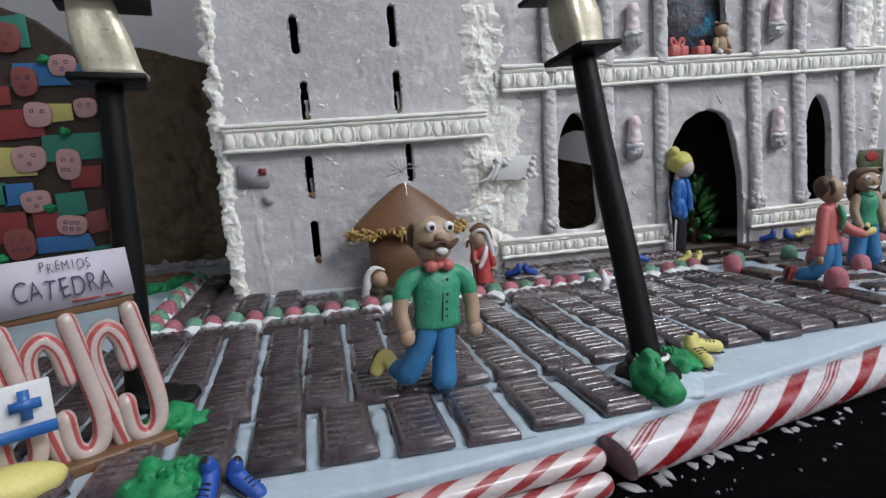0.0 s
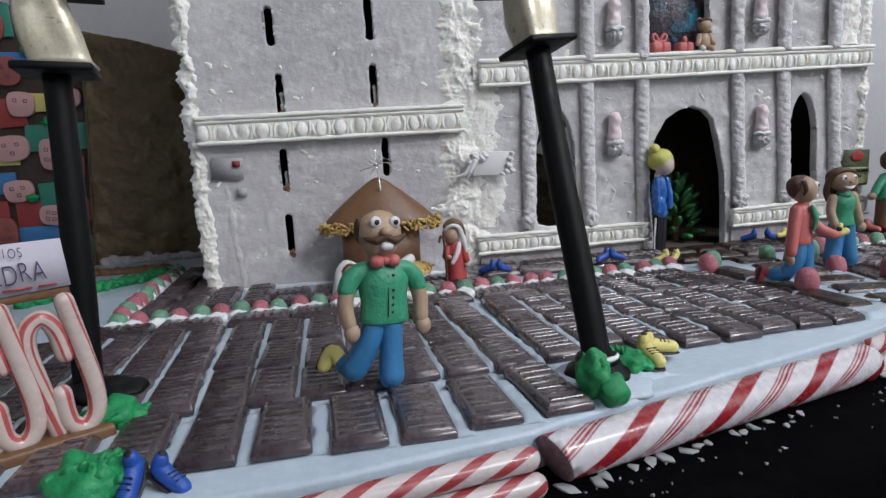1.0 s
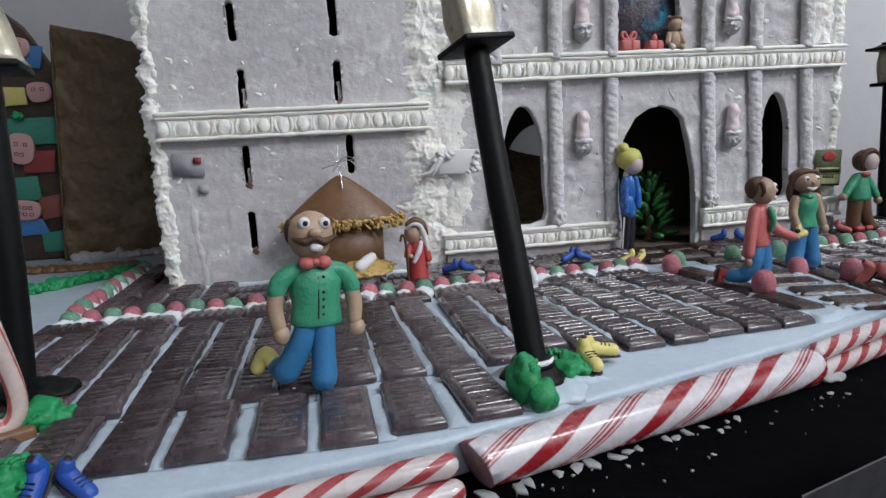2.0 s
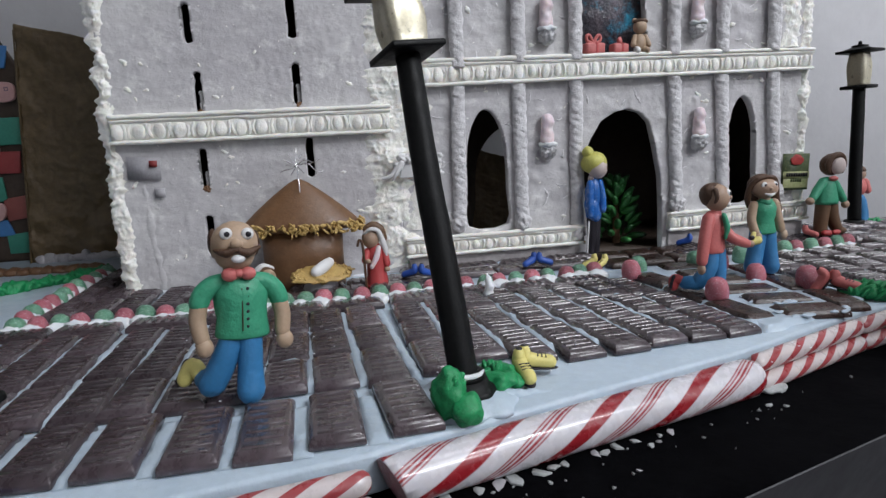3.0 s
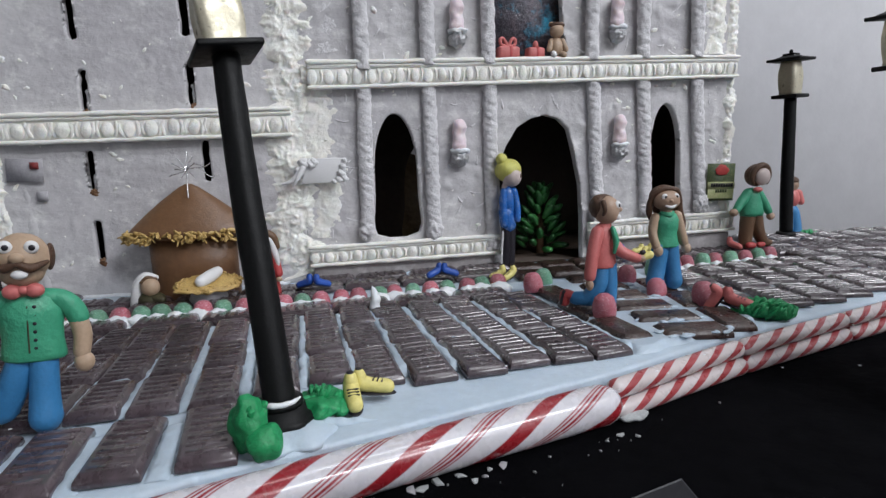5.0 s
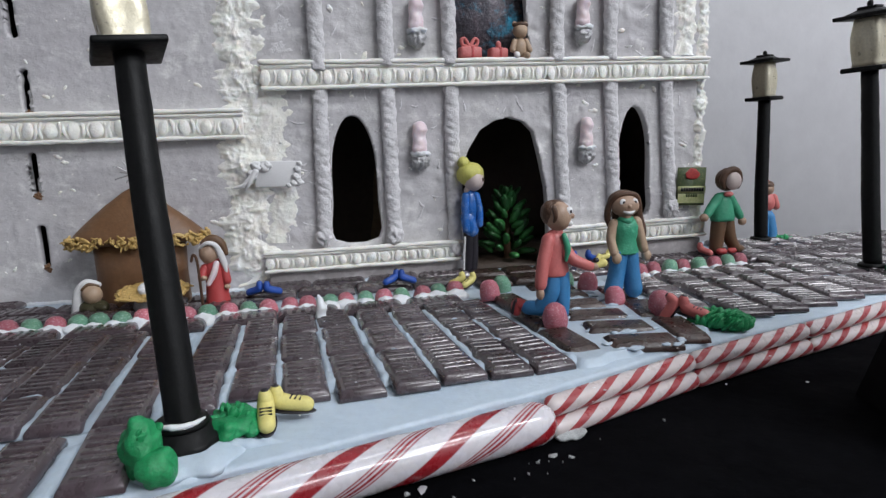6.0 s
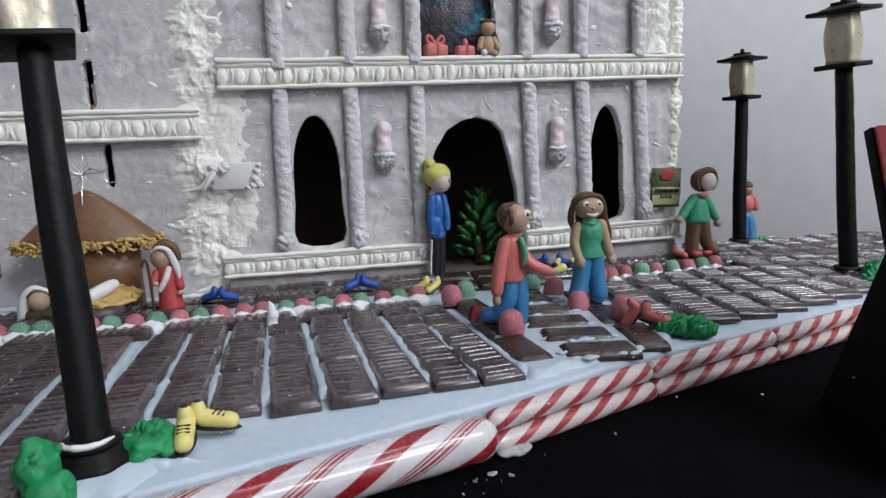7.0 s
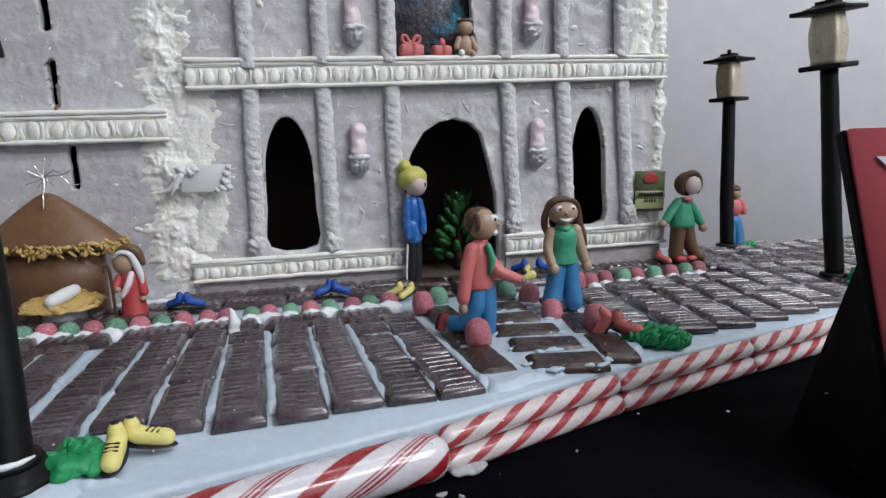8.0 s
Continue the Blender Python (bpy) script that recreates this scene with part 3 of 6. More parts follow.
# piped cornices with egg moulding
bead_mesh, dart_mesh = [], []
for k in range(4):
    bead_mesh.append(finish(ball((0, 0, 0), (0.0060, 0.0034, 0.0084), rough=0.0007, freq=160, level=3, seed=k * 3.1), "bead", M["cream"]))
    dart_mesh.append(finish(tube([(0.0002, 0.0005, 0.0072), (0.0016, -0.001, 0.002), (0.0008, -0.0008, -0.004), (-0.0012, 0.0005, -0.008)], [0.0012, 0.0020, 0.0018, 0.0009], seg=9, flat=0.8,
                                 rough=0.0007, freq=350), "dart", M["cream"]))


def cornice(name, x0, x1, z0, z1, za, zb, label, pitch=0.0142):
    """A piped band from (x0, z0..za) to (x1, ...): rims above and below and a row of beads between."""
    def at(s):
        return x0 + (x1 - x0) * s, z0 + (zb - z0) * s, z1 + (za - z1) * s

    body = bmesh.new()
    n = 60
    for (low, high, out) in ((0.03, 0.97, 0.0080),):
        pts = []
        for i in range(n + 1):
            x, b, t = at(i / n)
            wob = 0.0006 * noise.noise(Vector((x * 90, z0 * 50, 0)))
            pts.append([Vector((x, -out - wob, b + (t - b) * low)), Vector((x, -out - wob, b + (t - b) * high))])
        for a, b_ in zip(pts, pts[1:]):
            body.faces.new([body.verts.new(v) for v in (a[0], b_[0], b_[1], a[1])])
        for e in (pts[0], pts[-1]):
            body.faces.new([body.verts.new(v) for v in (e[0], e[1], Vector((e[1].x, 0.001, e[1].z)), Vector((e[0].x, 0.001, e[0].z)))])
        for k in (0, 1):
            for a, b_ in zip(pts, pts[1:]):
                body.faces.new([body.verts.new(v) for v in (a[k], b_[k], Vector((b_[k].x, 0.001, b_[k].z)), Vector((a[k].x, 0.001, a[k].z)))])
    bmesh.ops.remove_doubles(body, verts=body.verts[:], dist=0.00002)
    bmesh.ops.recalc_face_normals(body, faces=body.faces[:])
    band = part(name, body, M["cream"], cathedral, label)
    for s, r, out in ((0.05, 0.0020, 0.0090), (0.94, 0.0023, 0.0090), (0.80, 0.0015, 0.0086), (0.755, 0.0011, 0.0083)):
        line, rad = [], []
        for i in range(31):
            x, b, t = at(i / 30)
            line.append((x, -out + 0.0006 * noise.noise(Vector((x * 60, s * 9, 1))), b + (t - b) * s + 0.0005 * noise.noise(Vector((x * 70, s * 9, 5)))))
            rad.append(r * (1 + 0.45 * noise.noise(Vector((x * 120, s * 5, 2)))))
        part("piped_rim", tube(line, rad, seg=8, steps=3, rough=0.0004, freq=400), M["cream"], band)
    count = max(2, round((x1 - x0) / pitch))
    slim = pitch / 0.019
    for k in range(count):
        for shift, meshes, name_ in ((0.0, bead_mesh, "bead"), (0.36, dart_mesh, "dart"), (0.64, dart_mesh, "dart"))[:3 if slim > 0.9 else 2]:
            x, b, t = at((k + 0.25 + shift * (1 if slim > 0.9 else 1.39)) / count)
            ob = new(name_, random.choice(meshes))
            ob.parent = band
            ob.matrix_basis = pose(x + random.uniform(-0.0008, 0.0008), -0.0080, b + (t - b) * 0.41, random.uniform(-10, 10), random.uniform(-9, 9), random.uniform(-20, 20)) @ Matrix.Diagonal(
                (random.uniform(0.85, 1.1) * slim ** 0.7 * (-1 if shift > 0.6 else 1), random.uniform(0.55, 0.95) if shift == 0.0 else random.uniform(0.4, 0.7), random.uniform(0.84, 1.04) * (t - b) / 0.027, 1))
    return band


cornice("cornice", -0.517, -0.258, 0.1455, 0.172, 0.1735, 0.146, "cream piped band with a row of beads on the tower", 0.019)
cornice("cornice", -0.238, 0.228, 0.1895, 0.216, 0.2195, 0.196, "cream piped band with a row of beads over the arches")
cornice("ledge", -0.2475, -0.051, 0.0165, 0.0365, 0.0365, 0.0165, "cream piped ledge with beads below a window")
cornice("ledge", 0.053, 0.232, 0.0225, 0.0435, 0.0465, 0.0245, "cream piped ledge with beads below a window")
part("corner_icing", lump_strip([(-0.245, 0.203), (-0.20, 0.204), (-0.13, 0.204)], 0.009, 0.009, seed=21.0, freq=130), M["cream"], cathedral, "smeared cream icing over the beads",
     at=Matrix.Translation((0, -0.004, 0)))
part("corner_icing", lump_strip([(-0.245, 0.027), (-0.20, 0.028), (-0.185, 0.028)], 0.008, 0.009, seed=23.0, freq=130), M["cream"], cathedral, "smeared cream icing over the beads",
     at=Matrix.Translation((0, -0.004, 0)))


# rope-like half columns
def rope_column(height, r=0.0074, turns=0.0078, seed=0.0):
    own = bmesh.new()
    n, seg = int(height / 0.0009), 26
    rings = []
    for i in range(n + 1):
        z = height * i / n
        ring = []
        for k in range(seg):
            a = 2 * math.pi * k / seg
            tw = 1.0 - 2.2 * (1 - abs(math.sin(math.pi * z / turns + 1.5 * a + 1.2 * noise.noise(Vector((seed, 4, z * 70)))))) ** 3
            soft = 0.5 + 0.5 * noise.noise(Vector((seed, z * 26, 0)))
            rr = r * (0.97 + 0.11 * tw * soft + 0.20 * noise.noise(Vector((math.cos(a) * 1.3 + seed, math.sin(a) * 1.3, z * 170))) + 0.06 * noise.noise(Vector((seed, 9, z * 40))))
            if i in (0, n):
                rr *= 0.72
            ring.append(own.verts.new((rr * math.cos(a), 0.75 * rr * math.sin(a), z)))
        rings.append(ring)
    for a, b in zip(rings, rings[1:]):
        for k in range(seg):
            own.faces.new((a[k], a[(k + 1) % seg], b[(k + 1) % seg], b[k]))
    own.faces.new(rings[0][::-1])
    own.faces.new(rings[-1])
    return own


for k, (xt, xb, zb, zt) in enumerate(((-0.186, -0.189, 0.044, 0.193), (-0.121, -0.1195, 0.040, 0.193), (-0.057, -0.0565, 0.024, 0.193),
                                      (0.0575, 0.064, 0.048, 0.1955), (0.1155, 0.123, 0.050, 0.196), (0.181, 0.191, 0.052, 0.197))):
    lean = math.degrees(math.atan2(xt - xb, zt - zb))
    part("half_column", rope_column(zt - zb, 0.0073, seed=k * 2.3), M["rope"], cathedral, "rope-like half column in greyed icing",
         at=pose(xb, -0.0035, zb, 0, lean, 0))
    part("column_foot", ball((0, 0, 0), (0.0080, 0.0060, 0.0085 + 0.003 * (k % 2)), rough=0.0034, freq=230, level=4, seed=k * 3.7), M["rope"], cathedral, "lump of greyed icing at a column's foot",
         at=pose(xb - 0.0005, -0.0062, zb + 0.004))
for k, (x, zb) in enumerate(((-0.186, 0.211), (-0.121, 0.215), (-0.0585, 0.216), (0.0545, 0.219), (0.1135, 0.220), (0.1775, 0.221))):
    part("half_column", rope_column(0.17, 0.0073, turns=0.010, seed=20 + k * 2.3), M["rope"], cathedral, "rope-like half column in greyed icing", at=pose(x, -0.0070, zb - 0.004))


# pink candy figures on silver feet
def wall_candy(x, z, s=1.0, seed=0.0):
    c = part("pink_candy", tube([(0, 0, -0.008 * s), (0, 0, 0.001 * s), (0.0004, 0, 0.0095 * s)], [0.0084 * s, 0.0072 * s, 0.0082 * s], seg=20, flat=0.8, rough=0.0014, freq=150), M["pink"], cathedral, "pale pink candy stuck on the wall", at=pose(x, -0.006, z))
    part("silver_foot", ball((0, 0, 0), (0.0086, 0.0078, 0.0092), rough=0.0024, freq=330, level=4, seed=seed + 2), M["silver"], c,
         "crumpled silver foot", at=pose(0, 0, -0.0195 * s))
    part("icing_dab", ball((0, 0, 0), (0.0098, 0.0072, 0.0036), rough=0.0026, freq=330, seed=seed), M["white"], c, at=pose(0, -0.0018, -0.0130 * s))


for k, (x, z) in enumerate(((-0.091, 0.140), (0.088, 0.1405), (-0.0905, 0.257), (0.083, 0.262))):
    wall_candy(x, z, 1.05, k * 5.0)

# plaque with a small white relief
plaque = part("plaque", slab([(-0.022, -0.011), (0.020, -0.0115), (0.0225, 0.0125), (-0.018, 0.0135)], 0.002, 0.0006, axis="y"), M["eye"], cathedral,
              "white plaque with moulded scrolls and a small figure", at=pose(-0.2295, -0.0115, 0.111))
relief = bmesh.new()
for a in ((-0.019, 0.009, 0.0045), (-0.012, 0.0075, 0.004), (-0.009, 0.010, 0.0035), (-0.023, 0.001, 0.0042), (-0.027, -0.005, 0.003), (0.018, 0.005, 0.0028), (0.0165, -0.002, 0.0034),
          (0.0195, -0.007, 0.0034), (0.014, -0.008, 0.003), (0.020, 0.0105, 0.0022), (0.009, -0.010, 0.0022)):
    part("scroll", ball((a[0], -0.0015, a[1]), (a[2] * 1.15, a[2] * 0.7, a[2]), None, rough=0.0018, freq=300), M["eye"], plaque)
relief = tube([(-0.023, -0.002, 0.0), (-0.031, -0.003, -0.008), (-0.040, -0.002, -0.0105)], [0.0035, 0.0022, 0.001], relief)
relief = tube([(-0.020, -0.003, 0.004), (-0.026, -0.005, -0.006), (-0.030, -0.003, -0.0125)], [0.003, 0.002, 0.001], relief)
part("small_figure", relief, M["eye"], plaque)

# grey plaque on the tower corner
tower_plaque = part("plaque", slab([(-0.015, -0.0105), (0.0145, -0.0105), (0.0145, 0.0105), (-0.015, 0.0105)], 0.0015, axis="y"), M["paper_grey"], cathedral,
                    "small grey plaque with a red square", at=pose(-0.4935, -0.0040, 0.1225, 0, 3, 0))
part("red_square", slab([(-0.0035, -0.003), (0.0035, -0.003), (0.0035, 0.003), (-0.0035, 0.003)], 0.001, axis="y"), M["tile_red"], tower_plaque, at=pose(0.0085, -0.0021, 0.0045))
part("small_square", slab([(-0.0045, -0.0045), (0.0045, -0.0045), (0.0045, 0.0045), (-0.0045, 0.0045)], 0.0015, axis="y"), M["paper_grey"], cathedral, at=pose(-0.4825, -0.0034, 0.0985))
part("icing_strip", lump_strip([(-0.497, 0.110), (-0.4945, 0.06), (-0.490, 0.004)], 0.0058, 0.0013, seed=31.0, freq=90, rag=0.8), M["grey"], cathedral, "strip of greyed icing down the wall")

# label card by the side edge
card = part("label_card", slab([(-0.0175, -0.021), (0.0175, -0.021), (0.0175, 0.021), (-0.0175, 0.021)], 0.001, axis="y"), M["label_green"], cathedral,
            "small green and red product label card", at=pose(0.2125, -0.009, 0.0805, 0, 2, 0))
part("label_band", slab([(-0.0172, -0.0095), (0.0172, -0.0095), (0.0172, -0.0015), (-0.0172, -0.0015)], 0.0006, axis="y"), M["label_cream"], card, at=pose(0, -0.0016, 0.002))
for k in range(9):
    part("label_bar", box((0.0022, 0.0006, 0.0042), (-0.0128 + k * 0.0032, -0.0026, -0.0032)), M["ink"], card, "dark printed bar")
for k in range(5):
    part("label_bar", box((0.0019, 0.0006, 0.0036), (-0.0060 + k * 0.0030, -0.0018, -0.0098)), M["label_green"], card, "green printed bar")
part("label_mark", ball((0, 0, 0), (0.0085, 0.0006, 0.0062), rough=0.0016, freq=400), M["label_red"], card, "red patch", at=pose(0, -0.0013, 0.0135))
part("label_mark", box((0.033, 0.0006, 0.0105), bevel=0.0002), M["label_cream"], card, at=pose(0, -0.0011, -0.0132))

# dark sugar glass in the upper window
part("sugar_glass", slab([(-0.06, 0.205), (0.033, 0.205), (0.033, 0.33), (-0.06, 0.33)], 0.002, axis="y"), M["glass_sugar"], cathedral, "dark mottled sugar glass with painted blue sparkles in the upper window",
     at=Matrix.Translation((0, 0.0125, 0)))


# ---- gifts and bear on the cornice ----
def gift(x, w, h, group, bow):
    g = empty("gift_box", "small red sugar gift box with a ribbon, on the cornice", "gift box", (x, -0.0025, 0.2185), 8, group)
    part("box", box((w, 0.012, h + 0.001), (0, 0, h / 2), 0.0026, 3), M["coral"], g)
    part("ribbon", box((0.003, 0.0125, h + 0.0012), (0.001, 0, h / 2), 0.0005), M["robe"], g, "darker red ribbon")
    loops = bmesh.new()
    if bow:
        for s in (-1, 1):
            loops = tube([(0, 0, h), (s * 0.005, 0, h + 0.008), (s * 0.0085, 0, h + 0.007), (s * 0.007, 0, h + 0.002), (0, 0, h + 0.0005)], 0.0018, loops, seg=10)
    else:
        loops = ball((0.001, 0, h + 0.003), (0.0030, 0.0028, 0.0046), loops)
    part("bow", loops, M["coral"], g)


gift(-0.0365, 0.023, 0.0105, "gifts on the cornice", True)
gift(-0.0075, 0.019, 0.0095, "gifts on the cornice", False)
bear = ball((0, 0, 0.009), (0.0062, 0.005, 0.0085), None, 0)
bear = ball((0, -0.001, 0.0225), (0.0062, 0.0055, 0.0065), bear, 0)
for s in (-1, 1):
    bear = ball((s * 0.0045, 0, 0.028), 0.0022, bear, 0)
    bear = tube([(s * 0.005, -0.001, 0.014), (s * 0.0075, -0.003, 0.007)], 0.0024, bear, 0)
    bear = tube([(s * 0.003, -0.001, 0.004), (s * 0.0045, -0.006, 0.002)], 0.0026, bear, 1 if s < 0 else 0)
bear = tube([(-0.005, -0.002, 0.027), (0, -0.004, 0.0275), (0.005, -0.002, 0.027)], 0.0018, bear, 2)
solid("toy_bear", bear, [M["flesh"], M["eye"], M["hair"]], "small tan sugar toy bear sitting on the cornice", "toy bear", at=pose(0.0160, -0.003, 0.218) @ Matrix.Diagonal((1.22, 1.2, 1.2, 1)))


# ---- hills behind ----
def hill_top(x):
    pts = ((-0.72, 0.305), (-0.693, 0.300), (-0.642, 0.292), (-0.561, 0.271), (-0.45, 0.236), (-0.30, 0.184), (-0.15, 0.138), (-0.075, 0.112), (0.0, 0.094), (0.08, 0.065), (0.14, 0.02))
    return float(np.interp(x, [p[0] for p in pts], [p[1] for p in pts]))


def hill(x0, x1, top, thick, nx, nz, out, lean=0.0):
    own = bmesh.new()
    grid = []
    for i in range(nx + 1):
        x = x0 + (x1 - x0) * i / nx
        h = top(x) + 0.0012 * noise.noise(Vector((x * 120, 0, 0)))
        grid.append([own.verts.new((x + lean * h * j / nz * max(0.0, 1 - 6 * i / nx), -out(x, h * j / nz), h * j / nz)) for j in range(nz + 1)])
    for a, b in zip(grid, grid[1:]):
        for j in range(nz):
            own.faces.new((a[j], b[j], b[j + 1], a[j + 1]))
    got = bmesh.ops.extrude_edge_only(own, edges=[e for e in own.edges if e.is_boundary])
    for v in (g for g in got["geom"] if isinstance(g, bmesh.types.BMVert)):
        v.co.y = thick
    bmesh.ops.recalc_face_normals(own, faces=own.faces[:])
    return own


def mud_height(x, z):
    p = Vector((x * 42 + z * 12, 3.3, z * 46))
    return 0.0058 * max(-0.25, noise.noise(p)) + 0.0032 * abs(noise.noise(p * 2.2)) + 0.0009 * noise.noise(p * 5)


mountain = empty("mountain", "upright gingerbread hill spread with rough brown icing", "gingerbread hill", (0, 0.262, 0))
part("panel", hill(-0.717, 0.14, hill_top, 0.010, 300, 110, mud_height, 0.08), M["mud"], mountain)
part("edge_icing", tube([(-0.7175, -0.001, 0.0), (-0.7055, -0.001, 0.15), (-0.6945, -0.001, 0.297)], 0.0012, rough=0.0008), M["mud"], mountain, "pale worn edge")
foot = bmesh.new()
for k in range(26):
    foot = ball((-0.70 + k * 0.0085, -0.006 + random.uniform(-0.004, 0.004), 0.003), (0.008, 0.007, random.uniform(0.005, 0.011)), foot, rough=0.003, freq=160, level=2, seed=k)
part("foot_icing", foot, M["paper_grey"], mountain, "lumpy grey white icing along the foot")


def town_top(x):
    pts = ((-1.05, 0.30), (-0.90, 0.352), (-0.811, 0.356), (-0.774, 0.340), (-0.738, 0.309), (-0.706, 0.25), (-0.69, 0.21))
    return float(np.interp(x, [p[0] for p in pts], [p[1] for p in pts]))


town = empty("town_hill", "dark gingerbread hill covered with bright sugar paste houses", "gingerbread hill", (0, 0.290, 0))
part("panel", hill(-1.04, -0.69, town_top, 0.010, 80, 60, lambda x, z: 0.0006 * noise.noise(Vector((x * 60, 1, z * 60)))), M["cookie_dark"], town)


def on_hill(u, v):
    return -0.811 + 0.00068 * u - 0.000117 * (v - 12), 0.356 - 0.000724 * (v - 12)


def patch(u, v, w, h, m, turn=0.0):
    x, z = on_hill(u, v)
    a, b = w * 0.00034, h * 0.00036
    j = lambda: random.uniform(0.88, 1.1)  # noqa: E731
    part("coloured_patch", slab([(-a * j(), -b * j()), (a * j(), -b * j()), (a * j(), b * j()), (-a * j(), b * j())], 0.0035, 0.0008, axis="y"), M[m], town,
         at=pose(x, -0.0045, z, 0, turn, 0))


def little_house(u, v, w, h, m="tile_pink", windows=3):
    x, z = on_hill(u, v)
    a, b = w * 0.00034, h * 0.00036
    o = smooth_loop([(-a * 0.9, -b), (a * 0.9, -b * 0.95), (a, b * 0.9), (-a * 0.95, b)], 4)
    house = part("little_house", slab(o, 0.006, 0.001, axis="y"), M[m], town, at=pose(x, -0.009, z, 0, random.uniform(-7, 7), 0))
    frames = bmesh.new()
    spots = [(-0.45, 0.35), (0.42, 0.3), (0.0, -0.45), (-0.5, -0.4), (0.5, -0.45), (0.0, 0.3)][:windows]
    for sx, sz in spots:
        s = 0.0020
        for q0, q1 in (((-s, -s), (s, -s)), ((s, -s), (s, s)), ((s, s), (-s, s)), ((-s, s), (-s, -s))):
            frames = tube([(sx * a + q0[0], 0, sz * b + q0[1]), (sx * a + q1[0], 0, sz * b + q1[1])], 0.00045, frames, seg=5, steps=2)
    part("window_marks", frames, M["violet_ink"], house, "drawn window outlines", at=pose(0, -0.0003, 0))


for u, v, w, h, m in ((20, 55, 55, 55, "tile_teal"), (90, 132, 135, 40, "tile_blue"), (0, 165, 40, 36, "tile_red"), (30, 217, 90, 52, "tile_red"), (105, 200, 55, 34, "tile_yellow"),
                      (132, 263, 115, 50, "tile_teal"), (25, 284, 75, 56, "tile_yellow"), (155, 318, 58, 42, "tile_red"), (35, 342, 52, 42, "tile_blue"), (2, 340, 26, 42, "tile_teal")):
    patch(u, v, w, h, m, random.uniform(-4, 4))
for u, v, w, h, m in ((132, 368, 54, 46, "tile_teal"), (22, 402, 60, 58, "tile_red"), (88, 402, 48, 48, "tile_red"), (180, 404, 40, 42, "tile_brick"), (118, 440, 105, 30, "tile_blue"),
                      (-60, 240, 80, 50, "tile_teal"), (-70, 320, 70, 50, "tile_red"), (-60, 130, 80, 50, "tile_red"), (-80, 410, 80, 60, "tile_yellow"), (190, 470, 50, 40, "tile_teal")):
    patch(u, v, w, h, m, random.uniform(-4, 4))
for u, v, w, h, m, k in ((14, 66, 42, 44, "tile_brick", 3), (46, 143, 38, 44, "tile_brick", 3), (112, 117, 42, 32, "tile_pink", 3), (70, 202, 42, 38, "tile_pink", 2), (155, 194, 36, 30, "tile_pink", 2),
                         (55, 280, 52, 40, "tile_pink", 3), (126, 294, 38, 48, "tile_pink", 4), (68, 358, 46, 34, "tile_pink", 3), (134, 407, 48, 32, "tile_pink", 6), (40, 434, 48, 50, "tile_brick", 5), (-60, 200, 46, 40, "tile_pink", 3)):
    little_house(u, v, w, h, m, k)
for u, v in ((80, 106), (120, 235), (94, 372), (8, 458), (-30, 300)):
    x, z = on_hill(u, v)
    part("green_bush", ball((0, 0, 0), (0.0075, 0.005, 0.006), rough=0.003, freq=260, seed=u), M["grass"], town, at=pose(x, -0.009, z))

# low bank in front of the hills
bank = bmesh.new()
for k in range(30):
    bank = ball((-1.0 + k * 0.0135, 0.205 - 0.0012 * k, 0.002), (0.011, 0.012, 0.006), bank, rough=0.004, freq=120, level=2, seed=k * 1.3)
solid("bank", bank, M["cookie"], "low lumpy brown bank at the foot of the hills", "bank", kind="structure")


def grass_tuft(x, y, sx, sy, h, seed, label, group="", spikes=10, turn=0.0, blades=18):
    """A torn lump of green sugar paste."""
    bm = ball((0, 0, h * 0.45), (sx, sy, h * 0.55), None, rough=min(sx, sy) * 0.42, freq=95, level=4, seed=seed)
    rnd = random.Random(int(seed * 10))
    for _ in range(spikes):
        a, q = rnd.uniform(0, 6.28), rnd.uniform(0.3, 1.0)
        c = (sx * q * math.cos(a), sy * q * math.sin(a), h * (0.85 - 0.55 * q))
        bm = ball(c, (sx * 0.25, sy * 0.25, h * rnd.uniform(0.18, 0.34)), bm, rough=min(sx, sy) * 0.16, freq=200, level=3, seed=seed + c[0] * 99)
    for _ in range(blades):
        a, q = rnd.uniform(0, 6.28), math.sqrt(rnd.uniform(0.0, 1.0))
        torn = 1.9 if blades > 60 else 1.0
        c = Vector((sx * q * 0.95 * math.cos(a), sy * q * 0.95 * math.sin(a), h * (0.45 + 0.5 * math.sqrt(max(0.0, 1 - q * q)))))
        d = Vector((math.cos(a) * q + rnd.uniform(-0.4, 0.4), math.sin(a) * q + rnd.uniform(-0.4, 0.4), 0.7 + rnd.uniform(-0.2, 0.5))).normalized() * rnd.uniform(0.0016, 0.0038) * torn ** 0.5
        bm = tube([c - d, c + d * 0.4 + Vector((rnd.uniform(-1, 1), rnd.uniform(-1, 1), 0)) * 0.0006, c + d], [0.0034 * torn, 0.0022 * torn, 0.0006], bm, 0, 7, 0.5 / torn, 2, 0.0009 * torn, 400, False)
    return solid("grass_tuft", bm, M["grass"], label, "grass tuft", at=pose(x, y, 0, 0, 0, turn), group=group)


hedge = bmesh.new()
for k in range(22):
    s = k / 21
    hedge = ball((-0.70 + 0.115 * s, 0.02 + 0.115 * s + random.uniform(-0.003, 0.003), 0.004), (0.008, 0.007, random.uniform(0.005, 0.008)), hedge, rough=0.004, freq=230, level=3, seed=k * 2.2)
solid("grass_strip", hedge, M["grass"], "long strip of torn green sugar paste grass", "grass strip")


